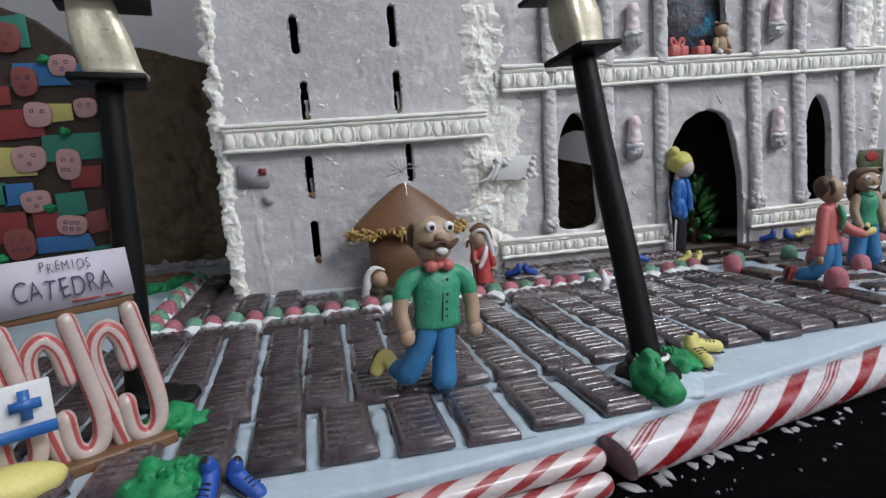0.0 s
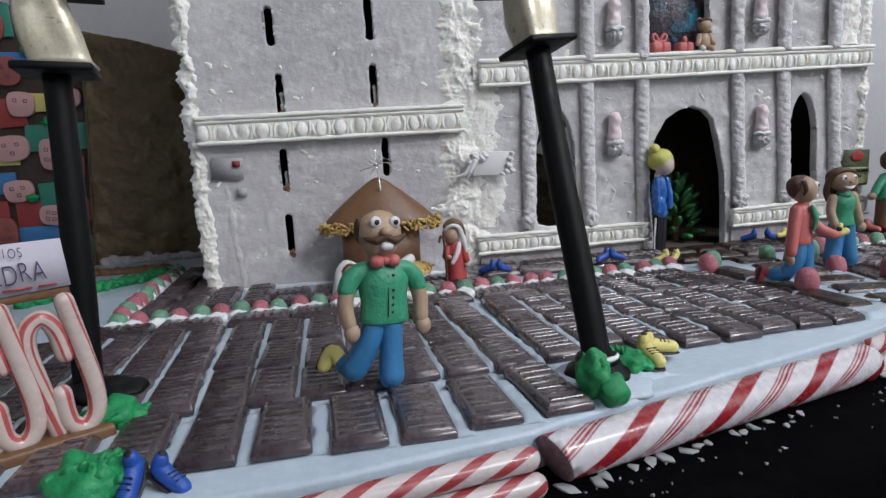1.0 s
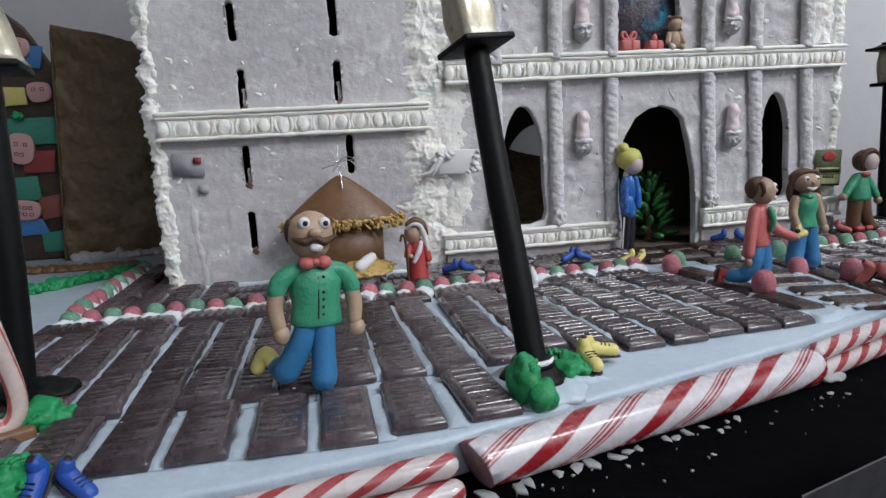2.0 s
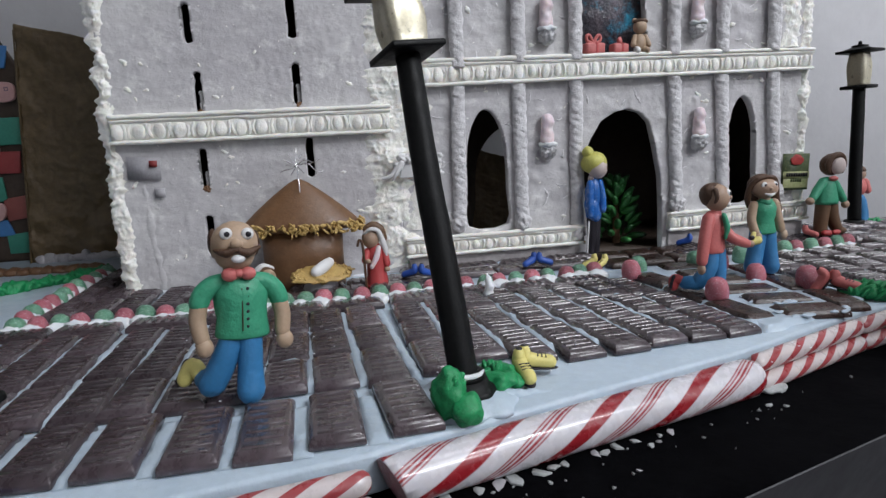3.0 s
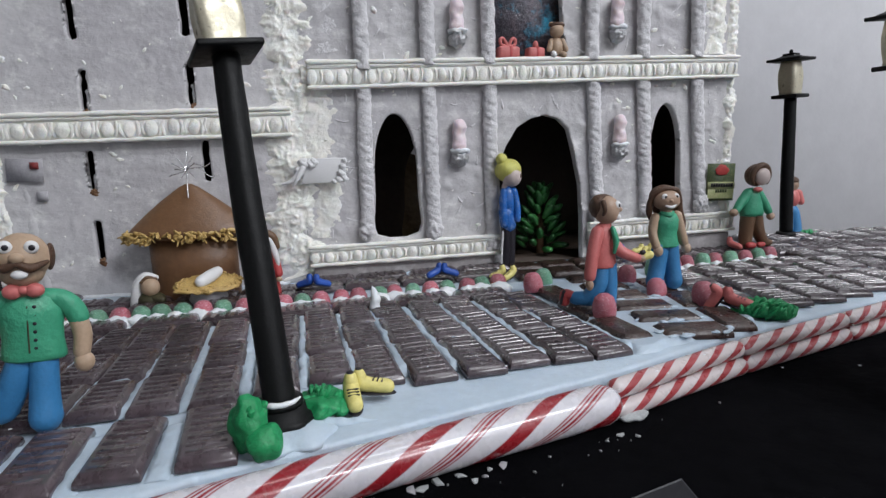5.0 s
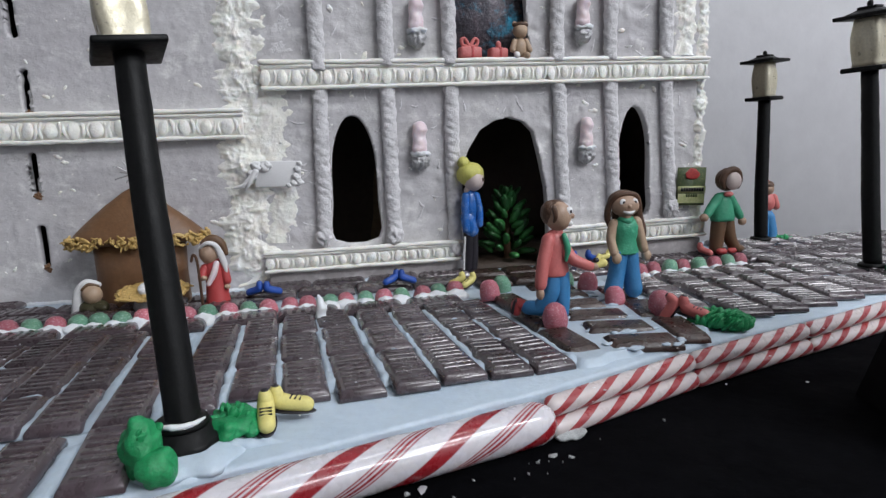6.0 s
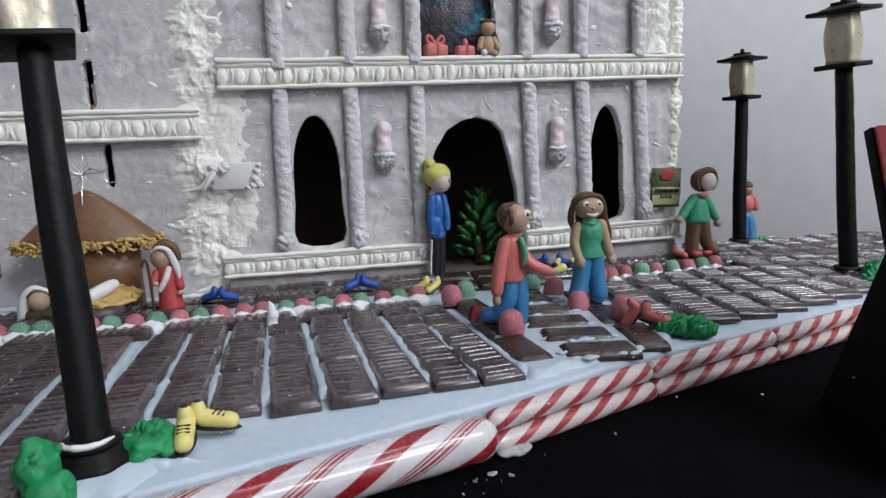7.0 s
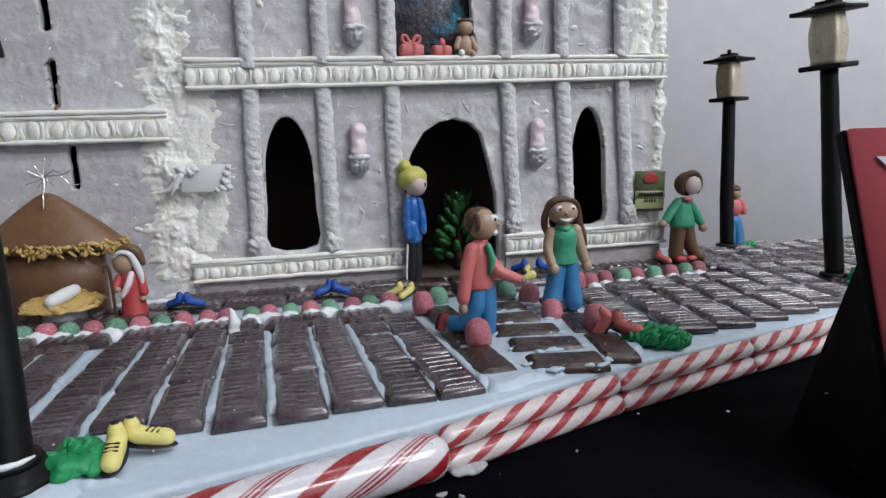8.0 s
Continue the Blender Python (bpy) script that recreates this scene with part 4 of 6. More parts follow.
# ---- street lamps ----
def street_lamp(x, y, lean_x, lean_y, spin, label, height, big=1.0, base=28, ring=True, tall=1.0, lift=0.0, shear=0.0):
    lamp = empty("street_lamp", label, "street lamp", (x, y, 0.0), 0, "street lamps")
    top = Vector((lean_x, lean_y, height))
    if lift:
        pad = lathe([(0, -0.001), (0.0300, -0.001), (0.0285, 0.0010), (0.0250, 0.0030), (0.0205, 0.0050), (0.0150, 0.0060), (0, 0.0060)], 48, rough=0.0040, freq=70)
        part("icing_pad", pad, M["iced"], lamp, "lump of pale icing under the foot")
        mound = lathe([(0, 0.0045), (0.0175, 0.0045), (0.0180, 0.0060), (0.0165, 0.0078), (0.0140, 0.0090), (0.0125, 0.006 + lift), (0, 0.006 + lift)], 36, rough=0.0016, freq=120)
        part("base_plate", mound, M["black"], lamp, "crumpled black paste foot")
    else:
        part("base_plate", box((0.032, 0.029, 0.006), (0, 0, 0), 0.0014, m=pose(0, 0, 0.003, 0, 0, base)), M["black"], lamp)
    part("base_plate", lathe([(0, 0.0058), (0.0115, 0.0058), (0.0122, 0.0072), (0.0115, 0.0092), (0.0086, 0.0100), (0, 0.0100)], 28, rough=0.0006, at=(0, 0, lift)), M["black"], lamp)
    if ring:
        curl = [(0.0108 * math.cos(a), 0.0108 * math.sin(a), 0.0098 + lift) for a in (3.5, 4.0, 4.5, 5.0, 5.5, 6.0)]
        part("icing_ring", tube(curl, [0.0005, 0.0012, 0.0016, 0.0014, 0.0013, 0.0005], None, 0, 8, 1.0, 4, 0.0005, 300), M["white"], lamp, "white icing squeezed out at the foot")
    line = [Vector((0, 0, 0.008)).lerp(top, s) + Vector((0.0008 * math.sin(s * 5 + spin), 0, 0)) for s in (0, 0.33, 0.66, 1)]
    part("pole", tube(line, [0.0079, 0.0077, 0.0073, 0.0069], seg=20, rough=0.0003, freq=90, knobs=False), M["black"], lamp)
    tilt = math.degrees(math.atan2(lean_x, height))
    head = pose(*top, -math.degrees(math.atan2(lean_y, height)), tilt, spin) @ Matrix.Diagonal((big, big, big * tall, 1))
    plate = box((0.040, 0.040, 0.0045), (0, 0, 0.0022), 0.0014)
    part("lantern_plate", plate, M["black"], lamp, at=head)
    body = bmesh.new()
    rings = []
    for i in range(13):
        s = i / 12
        w = 0.0126 - 0.0006 * s + 0.0018 * math.sin(s * math.pi) + (0.0012 if i == 0 else 0)
        ring = []
        for k in range(32):
            a = 2 * math.pi * k / 32 + 0.10 * math.sin(s * 4 + spin)
            q = (abs(math.cos(a)) ** 5 + abs(math.sin(a)) ** 5) ** -0.2
            dent = 1 - 0.05 * math.cos(4 * a) * math.sin(s * math.pi) + 0.03 * noise.noise(Vector((math.cos(a) * 2, math.sin(a) * 2 + spin, s * 3)))
            ring.append(body.verts.new((w * q * dent * math.cos(a) * (1 + 0.25 * (shear > 0) * (1 - s) ** 2) - shear * s ** 0.7 + shear * 0.4, w * q * dent * math.sin(a), 0.0045 + 0.042 * s)))
        rings.append(ring)
    for a, b in zip(rings, rings[1:]):
        for k in range(32):
            body.faces.new((a[k], a[(k + 1) % 32], b[(k + 1) % 32], b[k]))
    body.faces.new(rings[0][::-1])
    body.faces.new(rings[-1])
    part("lantern", body, M["lantern"], lamp, "pearly gold paste lantern", at=head)
    cap = part("cap", box((0.051, 0.051, 0.0035), (0, 0, 0.0485), 0.001), M["black"], lamp, at=head)
    part("cap_tier", lathe([(0, 0.0495), (0.026, 0.0495), (0.0235, 0.0512), (0.016, 0.0530), (0.014, 0.0540), (0, 0.0540)], 4), M["black"], cap, at=pose(0, 0, 0, 0, 0, 45))
    part("cap_tier", box((0.018, 0.018, 0.0026), (0, 0, 0.0552), 0.0007), M["black"], cap)
    part("finial", ball((0, 0, 0.0588), 0.0030), M["black"], cap)
    return lamp


street_lamp(-0.2645, -0.3320, -0.0145, 0.0390, 20, "leaning black sugar street lamp with a pearly gold lantern", 0.181, 0.80, base=-8, lift=0.006)
street_lamp(-0.544, -0.262, 0.0065, 0.006, 12, "black sugar street lamp with dented gold lantern behind candy canes", 0.181, 0.94, ring=False, shear=0.010)
foot_lump = ball((0, 0, 0.004), (0.022, 0.015, 0.0055), None, rough=0.004, freq=110, level=4)
solid("black_paste_lump", foot_lump, M["black"], "crumpled black sugar paste round the lamp's foot", "paste lump", at=pose(-0.5320, -0.275, 0.004))
street_lamp(0.325, -0.137, -0.019, 0.004, 22, "black sugar street lamp with cream gold lantern on chocolate paving", 0.1895, 0.86, tall=1.16, ring=False)
street_lamp(0.3425, 0.035, -0.0035, 0.004, 22, "black sugar street lamp with cream gold lantern at the board's end", 0.1750, 0.78, ring=False, tall=1.2)
dab = tube([(-0.276, -0.3495, 0.0002), (-0.264, -0.3465, 0.0008), (-0.252, -0.343, 0.0008), (-0.242, -0.338, 0.0012), (-0.231, -0.3365, 0.0005), (-0.218, -0.3365, 0.0)],
           [0.001, 0.0022, 0.0026, 0.0036, 0.0026, 0.001], None, 0, 14, 0.5, 8, 0.0016, 190)
solid("icing_smear", dab, M["iced"], "smear of pale icing at the lamp's foot", "icing")


# ---- sugar sticks along the board's edge ----
def stick(a, b, r, m, label, group, spin=0.0, cut=0.0):
    a, b = Vector(a), Vector(b)
    d = b - a
    n = d.length / 2
    bm = tube([(-n + r * 0.55, 0, 0), (-n * 0.4, 0, 0), (n * 0.4, 0, 0), (n - r * 0.55, 0, 0)], r, seg=32, steps=8, rough=r * 0.03, freq=60)
    turn = d.to_track_quat("X", "Z").to_matrix().to_4x4() @ pose(0, 0, 0, spin)
    if cut:
        got = bmesh.ops.bisect_plane(bm, geom=bm.verts[:] + bm.edges[:] + bm.faces[:], plane_co=(-n + cut, 0, 0), plane_no=turn.to_3x3().inverted() @ Vector((-0.9, -0.38, -0.34)), clear_outer=True)
        rim = [e for e in got["geom_cut"] if isinstance(e, bmesh.types.BMEdge)]
        whole = bmesh.ops.contextual_create(bm, geom=rim)["faces"]
        broken = bmesh.new()
        for f in whole:
            out = f.normal if f.normal.x < 0 else -f.normal
            ring = [v.co.copy() for v in f.verts]
            mid = sum(ring, Vector()) / len(ring)
            rows = [[broken.verts.new(mid.lerp(p, q) + out * (0.0002 + 0.0011 * (1 - q * q) * (1 + noise.noise(p * 300 * q)))) for p in ring] for q in (1.0, 0.85, 0.6, 0.3)]
            for p, q in zip(rows, rows[1:]):
                for i in range(len(ring)):
                    broken.faces.new((p[i - 1], p[i], q[i], q[i - 1]))
            broken.faces.new(rows[-1])
        bmesh.ops.recalc_face_normals(broken, faces=broken.faces[:])
        if sum((f.normal.x for f in broken.faces)) > 0:
            bmesh.ops.reverse_faces(broken, faces=broken.faces[:])
    ob = solid("candy_stick", bm, M[m], label, "candy stick", group=group)
    ob.matrix_basis = Matrix.Translation((a + b) / 2) @ turn
    if cut:
        part("broken_end", broken, M["cut_sugar"], ob, "rough pink broken end")
    return ob


STACK = ((-0.0855, -0.3245), (0.0285, -0.2850), (0.1420, -0.2540), (0.2565, -0.2220), (0.371, -0.191))
stick((-0.3185, -0.3855, -0.0114), (-0.0865, -0.3275, -0.0114), 0.0114, "stick", "thick white peppermint stick with red bands, along the board's edge", "candy edge", 30, 0.009)
for k, (p, q) in enumerate(zip(STACK, STACK[1:])):
    stick((p[0] + 0.0015, p[1], -0.0056), (q[0] - 0.001, q[1], -0.0056), 0.0058, "cane", "red and white striped candy stick, laid on another at the edge", "candy edge", k * 70)
    stick((p[0] + 0.0025, p[1] - 0.002, -0.0171), (q[0] + 0.001, q[1] - 0.002, -0.0171), 0.0058, "cane", "red and white striped candy stick under another at the edge", "candy edge", 40 + k * 95)
LEFT = ((-0.5450, -0.4130), (-0.4325, -0.4055), (-0.3205, -0.3895))
for k, (p, q) in enumerate(zip(LEFT, LEFT[1:])):
    stick((p[0] + 0.001, p[1], -0.0056), (q[0] - 0.001, q[1], -0.0056), 0.0058, "cane", "red and white striped candy stick, laid on another at the edge", "candy edge", k * 70)
    stick((p[0] + 0.002, p[1] - 0.003, -0.0171), (q[0] + 0.001, q[1] - 0.003, -0.0171), 0.0058, "cane", "red and white striped candy stick under another at the edge", "candy edge", 40 + k * 95)

# broken icing on the cloth
crumb_meshes = []
for k in range(5):
    rnd = random.Random(k)
    o = [(0.004 * (0.6 + rnd.random()) * math.cos(i * 6.283 / 6), 0.003 * (0.5 + rnd.random()) * math.sin(i * 6.283 / 6)) for i in range(6)]
    flake = slab(o, 0.0010, 0.0002)
    for v in flake.verts:
        v.co += Vector((noise.noise(v.co * 500 + Vector((k, 0, 0))), noise.noise(v.co * 500 + Vector((0, k, 5))), 0.5 * noise.noise(v.co * 500 + Vector((3, k, 0))))) * 0.0012
    crumb_meshes.append(finish(flake, "icing_crumb", M["paper_grey"] if k == 4 else M["crumb"], False))
rnd = random.Random(4)


def crumb(x, y, big, k):
    ob = new("icing_crumb", crumb_meshes[k % 5])
    ob.matrix_basis = pose(x, y, -0.0217, rnd.uniform(-8, 8), rnd.uniform(-8, 8), rnd.uniform(0, 360)) @ Matrix.Diagonal((big, big, 1, 1))
    tagged(ob, "broken flake of pale icing lying on the black cloth", "icing crumb", "crumbs on the cloth")


for k in range(15):
    x = -0.305 + 0.0105 * k + rnd.uniform(-0.004, 0.004)
    crumb(x, -0.3855 + 0.25 * (x + 0.318) - 0.0085 - rnd.uniform(0, 0.003), rnd.uniform(0.8, 1.6) * (1 - 0.03 * k), k)
for k in range(44):
    x = -0.315 + 0.26 * rnd.random() ** 1.8
    crumb(x, -0.3855 + 0.25 * (x + 0.318) - 0.014 - 0.03 * rnd.random() ** 2, rnd.choice((0.06, 0.08, 0.1, 0.14, 0.2, 0.32)), k)
for k, (x, y, big) in enumerate(((-0.089, -0.344, 0.55), (-0.081, -0.348, 0.4), (-0.014, -0.324, 0.25), (-0.176, -0.368, 0.6), (-0.170, -0.365, 0.35))):
    crumb(x, y, big, k)
solid("icing_lump", ball((0, 0, 0), (0.0105, 0.0050, 0.0026), None, rough=0.0014, freq=180, level=4), M["crumb"], "lump of white icing squeezed out under the candy sticks", "icing", at=pose(-0.0720, -0.3285, -0.0205, 0, 0, 16))


# ---- gumdrops ----
drop_red = finish(lathe([(0, -0.004), (0.0078, -0.003), (0.0084, 0.0018), (0.0080, 0.0065), (0.0066, 0.0108), (0.0040, 0.0133), (0, 0.0140)], 20, rough=0.0003, freq=400), "gumdrop", M["gum_red"])
drop_green = drop_red.copy()
drop_green.materials[0] = M["gum_green"]
dab_mesh = finish(ball((0, 0, 0), (0.0092, 0.0070, 0.0056), None, rough=0.0024, freq=170, level=3), "icing_dab", M["white"])


def gumdrop(x, y, green, group, z=0.0004, s=1.0):
    g = new("gumdrop", drop_green if green else drop_red)
    g.matrix_basis = pose(x, y, z, random.uniform(-10, 10), random.uniform(-10, 10), random.uniform(0, 360)) @ Matrix.Diagonal((s * random.uniform(0.90, 1.0),) * 3 + (1,))
    tagged(g, ("green" if green else "red") + " sugared gumdrop stuck down with white icing", "gumdrop", group)
    if group == "gumdrops along the path":
        return g
    d = new("icing_dab", dab_mesh)
    d.parent = g
    d.matrix_basis = g.matrix_basis.to_3x3().inverted().to_4x4() @ pose(random.uniform(-0.002, 0.002), -0.0078, 0.0022, 0, 0, random.uniform(-30, 30)) @ Matrix.Diagonal((random.uniform(1.0, 1.25), 1, random.uniform(1.0, 1.2), 1))
    if group == "gumdrop border by the far wall":
        d.matrix_basis = d.matrix_basis @ pose(0, 0.0015, -0.0012) @ Matrix.Diagonal((0.72, 0.72, 0.72, 1))
    tagged(d, "dab of pale icing")
    return g


def row(points, count, group, start=0):
    pts = [Vector((*p, 0)) for p in points]
    seg_len = [(b - a).length for a, b in zip(pts, pts[1:])]
    for k in range(count):
        s = sum(seg_len) * k / (count - 1)
        for a, b, d in zip(pts, pts[1:], seg_len):
            if s <= d + 1e-9:
                p = a.lerp(b, s / d)
                break
            s -= d
        green = (k + start) % 2 == 0 if random.random() < 0.86 else random.random() < 0.5
        gumdrop(p.x + random.uniform(-0.001, 0.001), p.y + random.uniform(-0.0015, 0.0015), green, group)


row([(-0.576, -0.1085), (-0.30, -0.1080), (-0.21, -0.1020), (-0.112, -0.100), (-0.080, -0.095)], 32, "gumdrop border")
row([(-0.580, -0.083), (-0.584, 0.02), (-0.578, 0.115)], 12, "gumdrop border at the side", 1)
row([(0.1133, -0.0795), (0.1315, -0.073), (0.182, -0.071), (0.237, -0.0635)], 8, "gumdrop border by the far wall")
for x, y, green, s in ((-0.0365, -0.221, False, 1.12), (0.0515, -0.214, False, 1.1), (0.0345, -0.1745, False, 1.0), (0.035, -0.122, False, 1.08), (-0.055, -0.122, False, 1.08), (-0.038, -0.104, True, 1.0),
                       (0.023, -0.102, True, 1.0), (0.078, -0.096, True, 1.0), (0.094, -0.088, False, 1.0)):
    gumdrop(x, y, green, "gumdrops along the path", 0.0075 if y < -0.2 else 0.0046, s)


# ---- nativity hut ----
hut = empty("nativity_hut", "round gingerbread hut with a pointed roof and straw eaves", "gingerbread hut", (-0.352, -0.030, 0.0))
part("hut_wall", lathe([(0, 0.0005), (0.0385, 0.0005), (0.039, 0.003), (0.038, 0.03), (0.0385, 0.058), (0, 0.058)], 48, scale=(1, 0.52, 1), rough=0.0008, freq=40), M["cookie"], hut)
part("roof", lathe([(0, 0.0555), (0.055, 0.0575), (0.0575, 0.0595), (0.052, 0.067), (0.040, 0.0785), (0.024, 0.0915), (0.009, 0.1025), (0.003, 0.1055), (0, 0.106)], 48,
                   scale=(1, 0.44, 1), rough=0.0008, freq=40), M["cookie"], hut, "smooth brown gingerbread cone roof")
flakes = bmesh.new()
rnd = random.Random(2)
for k in range(190):
    a = math.pi + rnd.uniform(-0.08, math.pi + 0.08)
    q = Matrix.Rotation(rnd.uniform(0, 6.28), 3, "Z") @ Matrix.Rotation(rnd.uniform(-0.9, 0.9), 3, "X")
    flakes = ball((0.0575 * math.cos(a) + rnd.uniform(-0.002, 0.002), 0.0255 * math.sin(a) - rnd.uniform(0, 0.003), 0.0605 + rnd.uniform(-0.0055, 0.004)),
                  (rnd.uniform(0.0026, 0.0048), 0.0009, rnd.uniform(0.0012, 0.0022)), flakes, turn=q @ Matrix.Rotation(rnd.uniform(-1.1, 1.1), 3, "Y"), level=2)
part("straw_fringe", flakes, M["straw"], hut, "golden straw flakes along the eaves")
star = bmesh.new()
for a, q in ((8, 0.016), (-14, 0.026), (14, 0.022), (38, 0.010), (64, 0.013), (88, 0.016), (122, 0.012), (152, 0.013), (176, 0.010), (200, 0.017), (236, 0.010), (272, 0.012), (312, 0.010)):
    d = Vector((math.cos(radians(a)), -0.3 * math.sin(radians(a * 3)), math.sin(radians(a)))) * q
    w = Vector((-d.z, 0.1 * q, d.x)) * (0.14 if q > 0.02 else 0.03)
    star = tube([Vector((0, 0, 0.1185)), Vector((0, 0, 0.1185)) + d * 0.4 + w, Vector((0, 0, 0.1185)) + d * 0.75 - w * 0.6, Vector((0, 0, 0.1185)) + d], 0.00045, star, seg=6, steps=3)
star = tube([(0, -0.001, 0.1185), (0.0012, -0.009, 0.106), (0.0015, -0.013, 0.094)], 0.0006, star, seg=6)
part("wire_star", star, M["wire"], hut, "twisted silver wire star")

crib = empty("straw_bed", "swaddled white bundle on a mat of golden straw before the hut", "straw bed", (-0.338, -0.066, 0.012), 14)
crib.matrix_basis = pose(-0.337, -0.066, 0.0125, 22, 0, 18)
mat = ball((0, 0, 0.008), (0.0300, 0.0150, 0.0035), None, rough=0.004, freq=160, level=4)
for k in range(90):
    a, q = rnd.uniform(0, 6.28), rnd.uniform(0.5, 1.05)
    mat = ball((0.0290 * q * math.cos(a), 0.0140 * q * math.sin(a), 0.009 + rnd.uniform(-0.002, 0.002)), (0.0030, 0.0011, 0.0012), mat,
               turn=Matrix.Rotation(rnd.uniform(0, 6.28), 3, "Z"), level=1)
part("straw_mat", mat, M["straw"], crib)
part("mat_foot", lathe([(0, -0.0115), (0.018, -0.0115), (0.013, 0.004), (0.011, 0.007), (0, 0.007)], 20, scale=(1, 0.8, 1)), M["paper_grey"], crib)
part("swaddling", tube([(-0.010, 0, 0.0135), (0.0, 0.001, 0.0150), (0.009, 0.003, 0.0155)], [0.0052, 0.0056, 0.0045], seg=18, flat=0.85), M["eye"], crib, "white swaddled bundle", at=pose(0.002, 0, 0, 0, 0, 24))


# ---- sugar paste figures: each one plain mesh ----
def clay(name, label, slots, shape, x, y, z=0.0085, turn=0.0, group="sugar paste figures", category="figurine", s=1.0, lean=0.0):
    """shape(b, l, t): b(c, r, slot) adds an egg, l(points, radii, slot) a limb, t(profile, slot) a turned body; millimetres, facing -y."""
    bm = bmesh.new()

    def b(c, r, slot, rough=0.0, turned=None):
        own = ball(Vector(c) / 1000, tuple(v / 1000 for v in ((r,) * 3 if isinstance(r, (int, float)) else r)), None, 0, rough / 1000, 140, turned)
        join(bm, own, slots.index(slot))

    def l(points, radii, slot, flat=1.0):
        radii = [r / 1000 for r in radii] if not isinstance(radii, (int, float)) else radii / 1000
        own = tube([Vector(p) / 1000 for p in points], radii, None, 0, 16, flat)
        join(bm, own, slots.index(slot))

    def t(profile, slot, at=(0, 0), deep=0.65, rough=0.5):
        own = lathe([(r / 1000, z / 1000) for r, z in profile], 40, None, 0, (1, deep, 1), (at[0] / 1000, at[1] / 1000, 0), rough / 1000, 110)
        join(bm, own, slots.index(slot))

    shape(b, l, t)
    return solid(name, bm, [M[s] for s in slots], label, category, pose(x, y, z, 0, lean, turn) @ Matrix.Diagonal((s, s, s, 1)), group)


def eyes(b, at, gap, r, slot_white, slot_dark, out):
    for s in (-1, 1):
        c = (at[0] + s * gap, at[1], at[2])
        b(c, (r, r * 0.5, r), slot_white)
        b((c[0] + 0.3, c[1] - r * 0.38, c[2] - 0.1), (r * 0.48, r * 0.24, r * 0.48), slot_dark)


def gentleman(b, l, t):
    b((-1, 0, 87), (12.6, 11.5, 12.6), "flesh", 0.4)
    b((-1, -1, 81.5), (10.5, 10.5, 9), "flesh", 0.3)
    b((-12.0, 3, 88), (2.6, 6, 7), "hair")
    b((10.4, 4, 87), (2.2, 6, 7), "hair")
    eyes(b, (-0.5, -9.4, 93.7), 5.4, 3.2, "eye", "ink", 1)
    b((-1, -12.3, 88.7), (3.4, 3, 2.6), "flesh")
    l([(-11.5, -8, 84.7), (-6, -11.5, 83.7), (-1, -12.5, 85.9), (4.5, -11.5, 83.7), (11, -8, 86.3)], [1, 2.4, 1.7, 2.4, 1], "hair")
    b((0, -12, 80.7), (3.6, 2, 2.3), "eye")
    b((-4.2, -7.2, 71.5), (4.2, 3.6, 3.8), "coral")
    b((5.2, -7.2, 72), (4.2, 3.6, 3.6), "coral")
    b((0.5, -7.5, 72.2), (3, 2.6, 2.3), "coral")
    l([(-0.5, 0, 64), (-1, 0, 78)], [6, 6.5], "flesh")
    t([(0, 71.5), (6, 71), (11.5, 67.5), (14.6, 61), (14.2, 53), (13.6, 46), (14.2, 39), (14.2, 36.6), (13.2, 35.6), (0, 37)], "shirt", (2.2, 0), 0.64, 1.3)
    l([(-4, 0, 67), (-12, 0, 65), (-17.2, 0, 60.5), (-19.6, 0, 55)], [4.6, 5.2, 5.4, 5.2], "shirt")
    l([(6, 0, 67), (15, 0, 65.5), (20, 0, 61), (22.4, 0, 56)], [4.6, 5.2, 5.4, 5.2], "shirt")
    l([(-19.0, 0, 56), (-20.4, -1, 46), (-18.5, -3, 36)], [4.6, 4.5, 4.1], "flesh")
    b((-17.2, -4, 31.5), (4.6, 4.2, 5.6), "flesh")
    l([(22, 0, 56), (24.2, -1, 47), (23.8, -3, 38)], [4.6, 4.5, 4.1], "flesh")
    b((25, -4, 33), (4.8, 4.2, 5.4), "flesh")
    for k in range(6):
        b((4.8, -9.2 + abs(k - 3) * 0.25, 43 + k * 4.2), (0.9, 0.5, 0.9), "ink")
    l([(2.2, -9.2, 41), (2.0, -9.5, 53), (1.8, -8.4, 64)], 0.35, "olive")
    l([(6.0, 0, 39), (6.6, -1, 30), (6.6, -1.5, 17), (6.8, -2, 4.6)], [7.6, 7.0, 7.2, 8.2], "trouser", 0.92)
    l([(-1.8, 0, 39), (-4.6, 0, 29), (-8.6, 2, 18), (-13.0, 4.5, 8.5)], [6.8, 7.2, 7.8, 8.2], "trouser", 0.92)
    l([(-13.0, 6, 8), (-16.5, 13, 8)], [7.4, 6.2], "trouser")
    l([(-18, 15, 8.5), (-23, 19, 14.5), (-27.5, 21, 6)], [4.4, 4.8, 4.2], "shoe_yellow")
    l([(-26, 23, 15), (-30, 24, 5)], [3.2, 2.6], "ink", 0.6)


clay("gentleman_figurine", "clay figurine in green shirt and blue trousers kneeling on chocolate", ["flesh", "hair", "eye", "ink", "coral", "shirt", "olive", "trouser", "shoe_yellow"],
     gentleman, -0.3818, -0.3110, 0.0072, 12, s=0.94, lean=5)


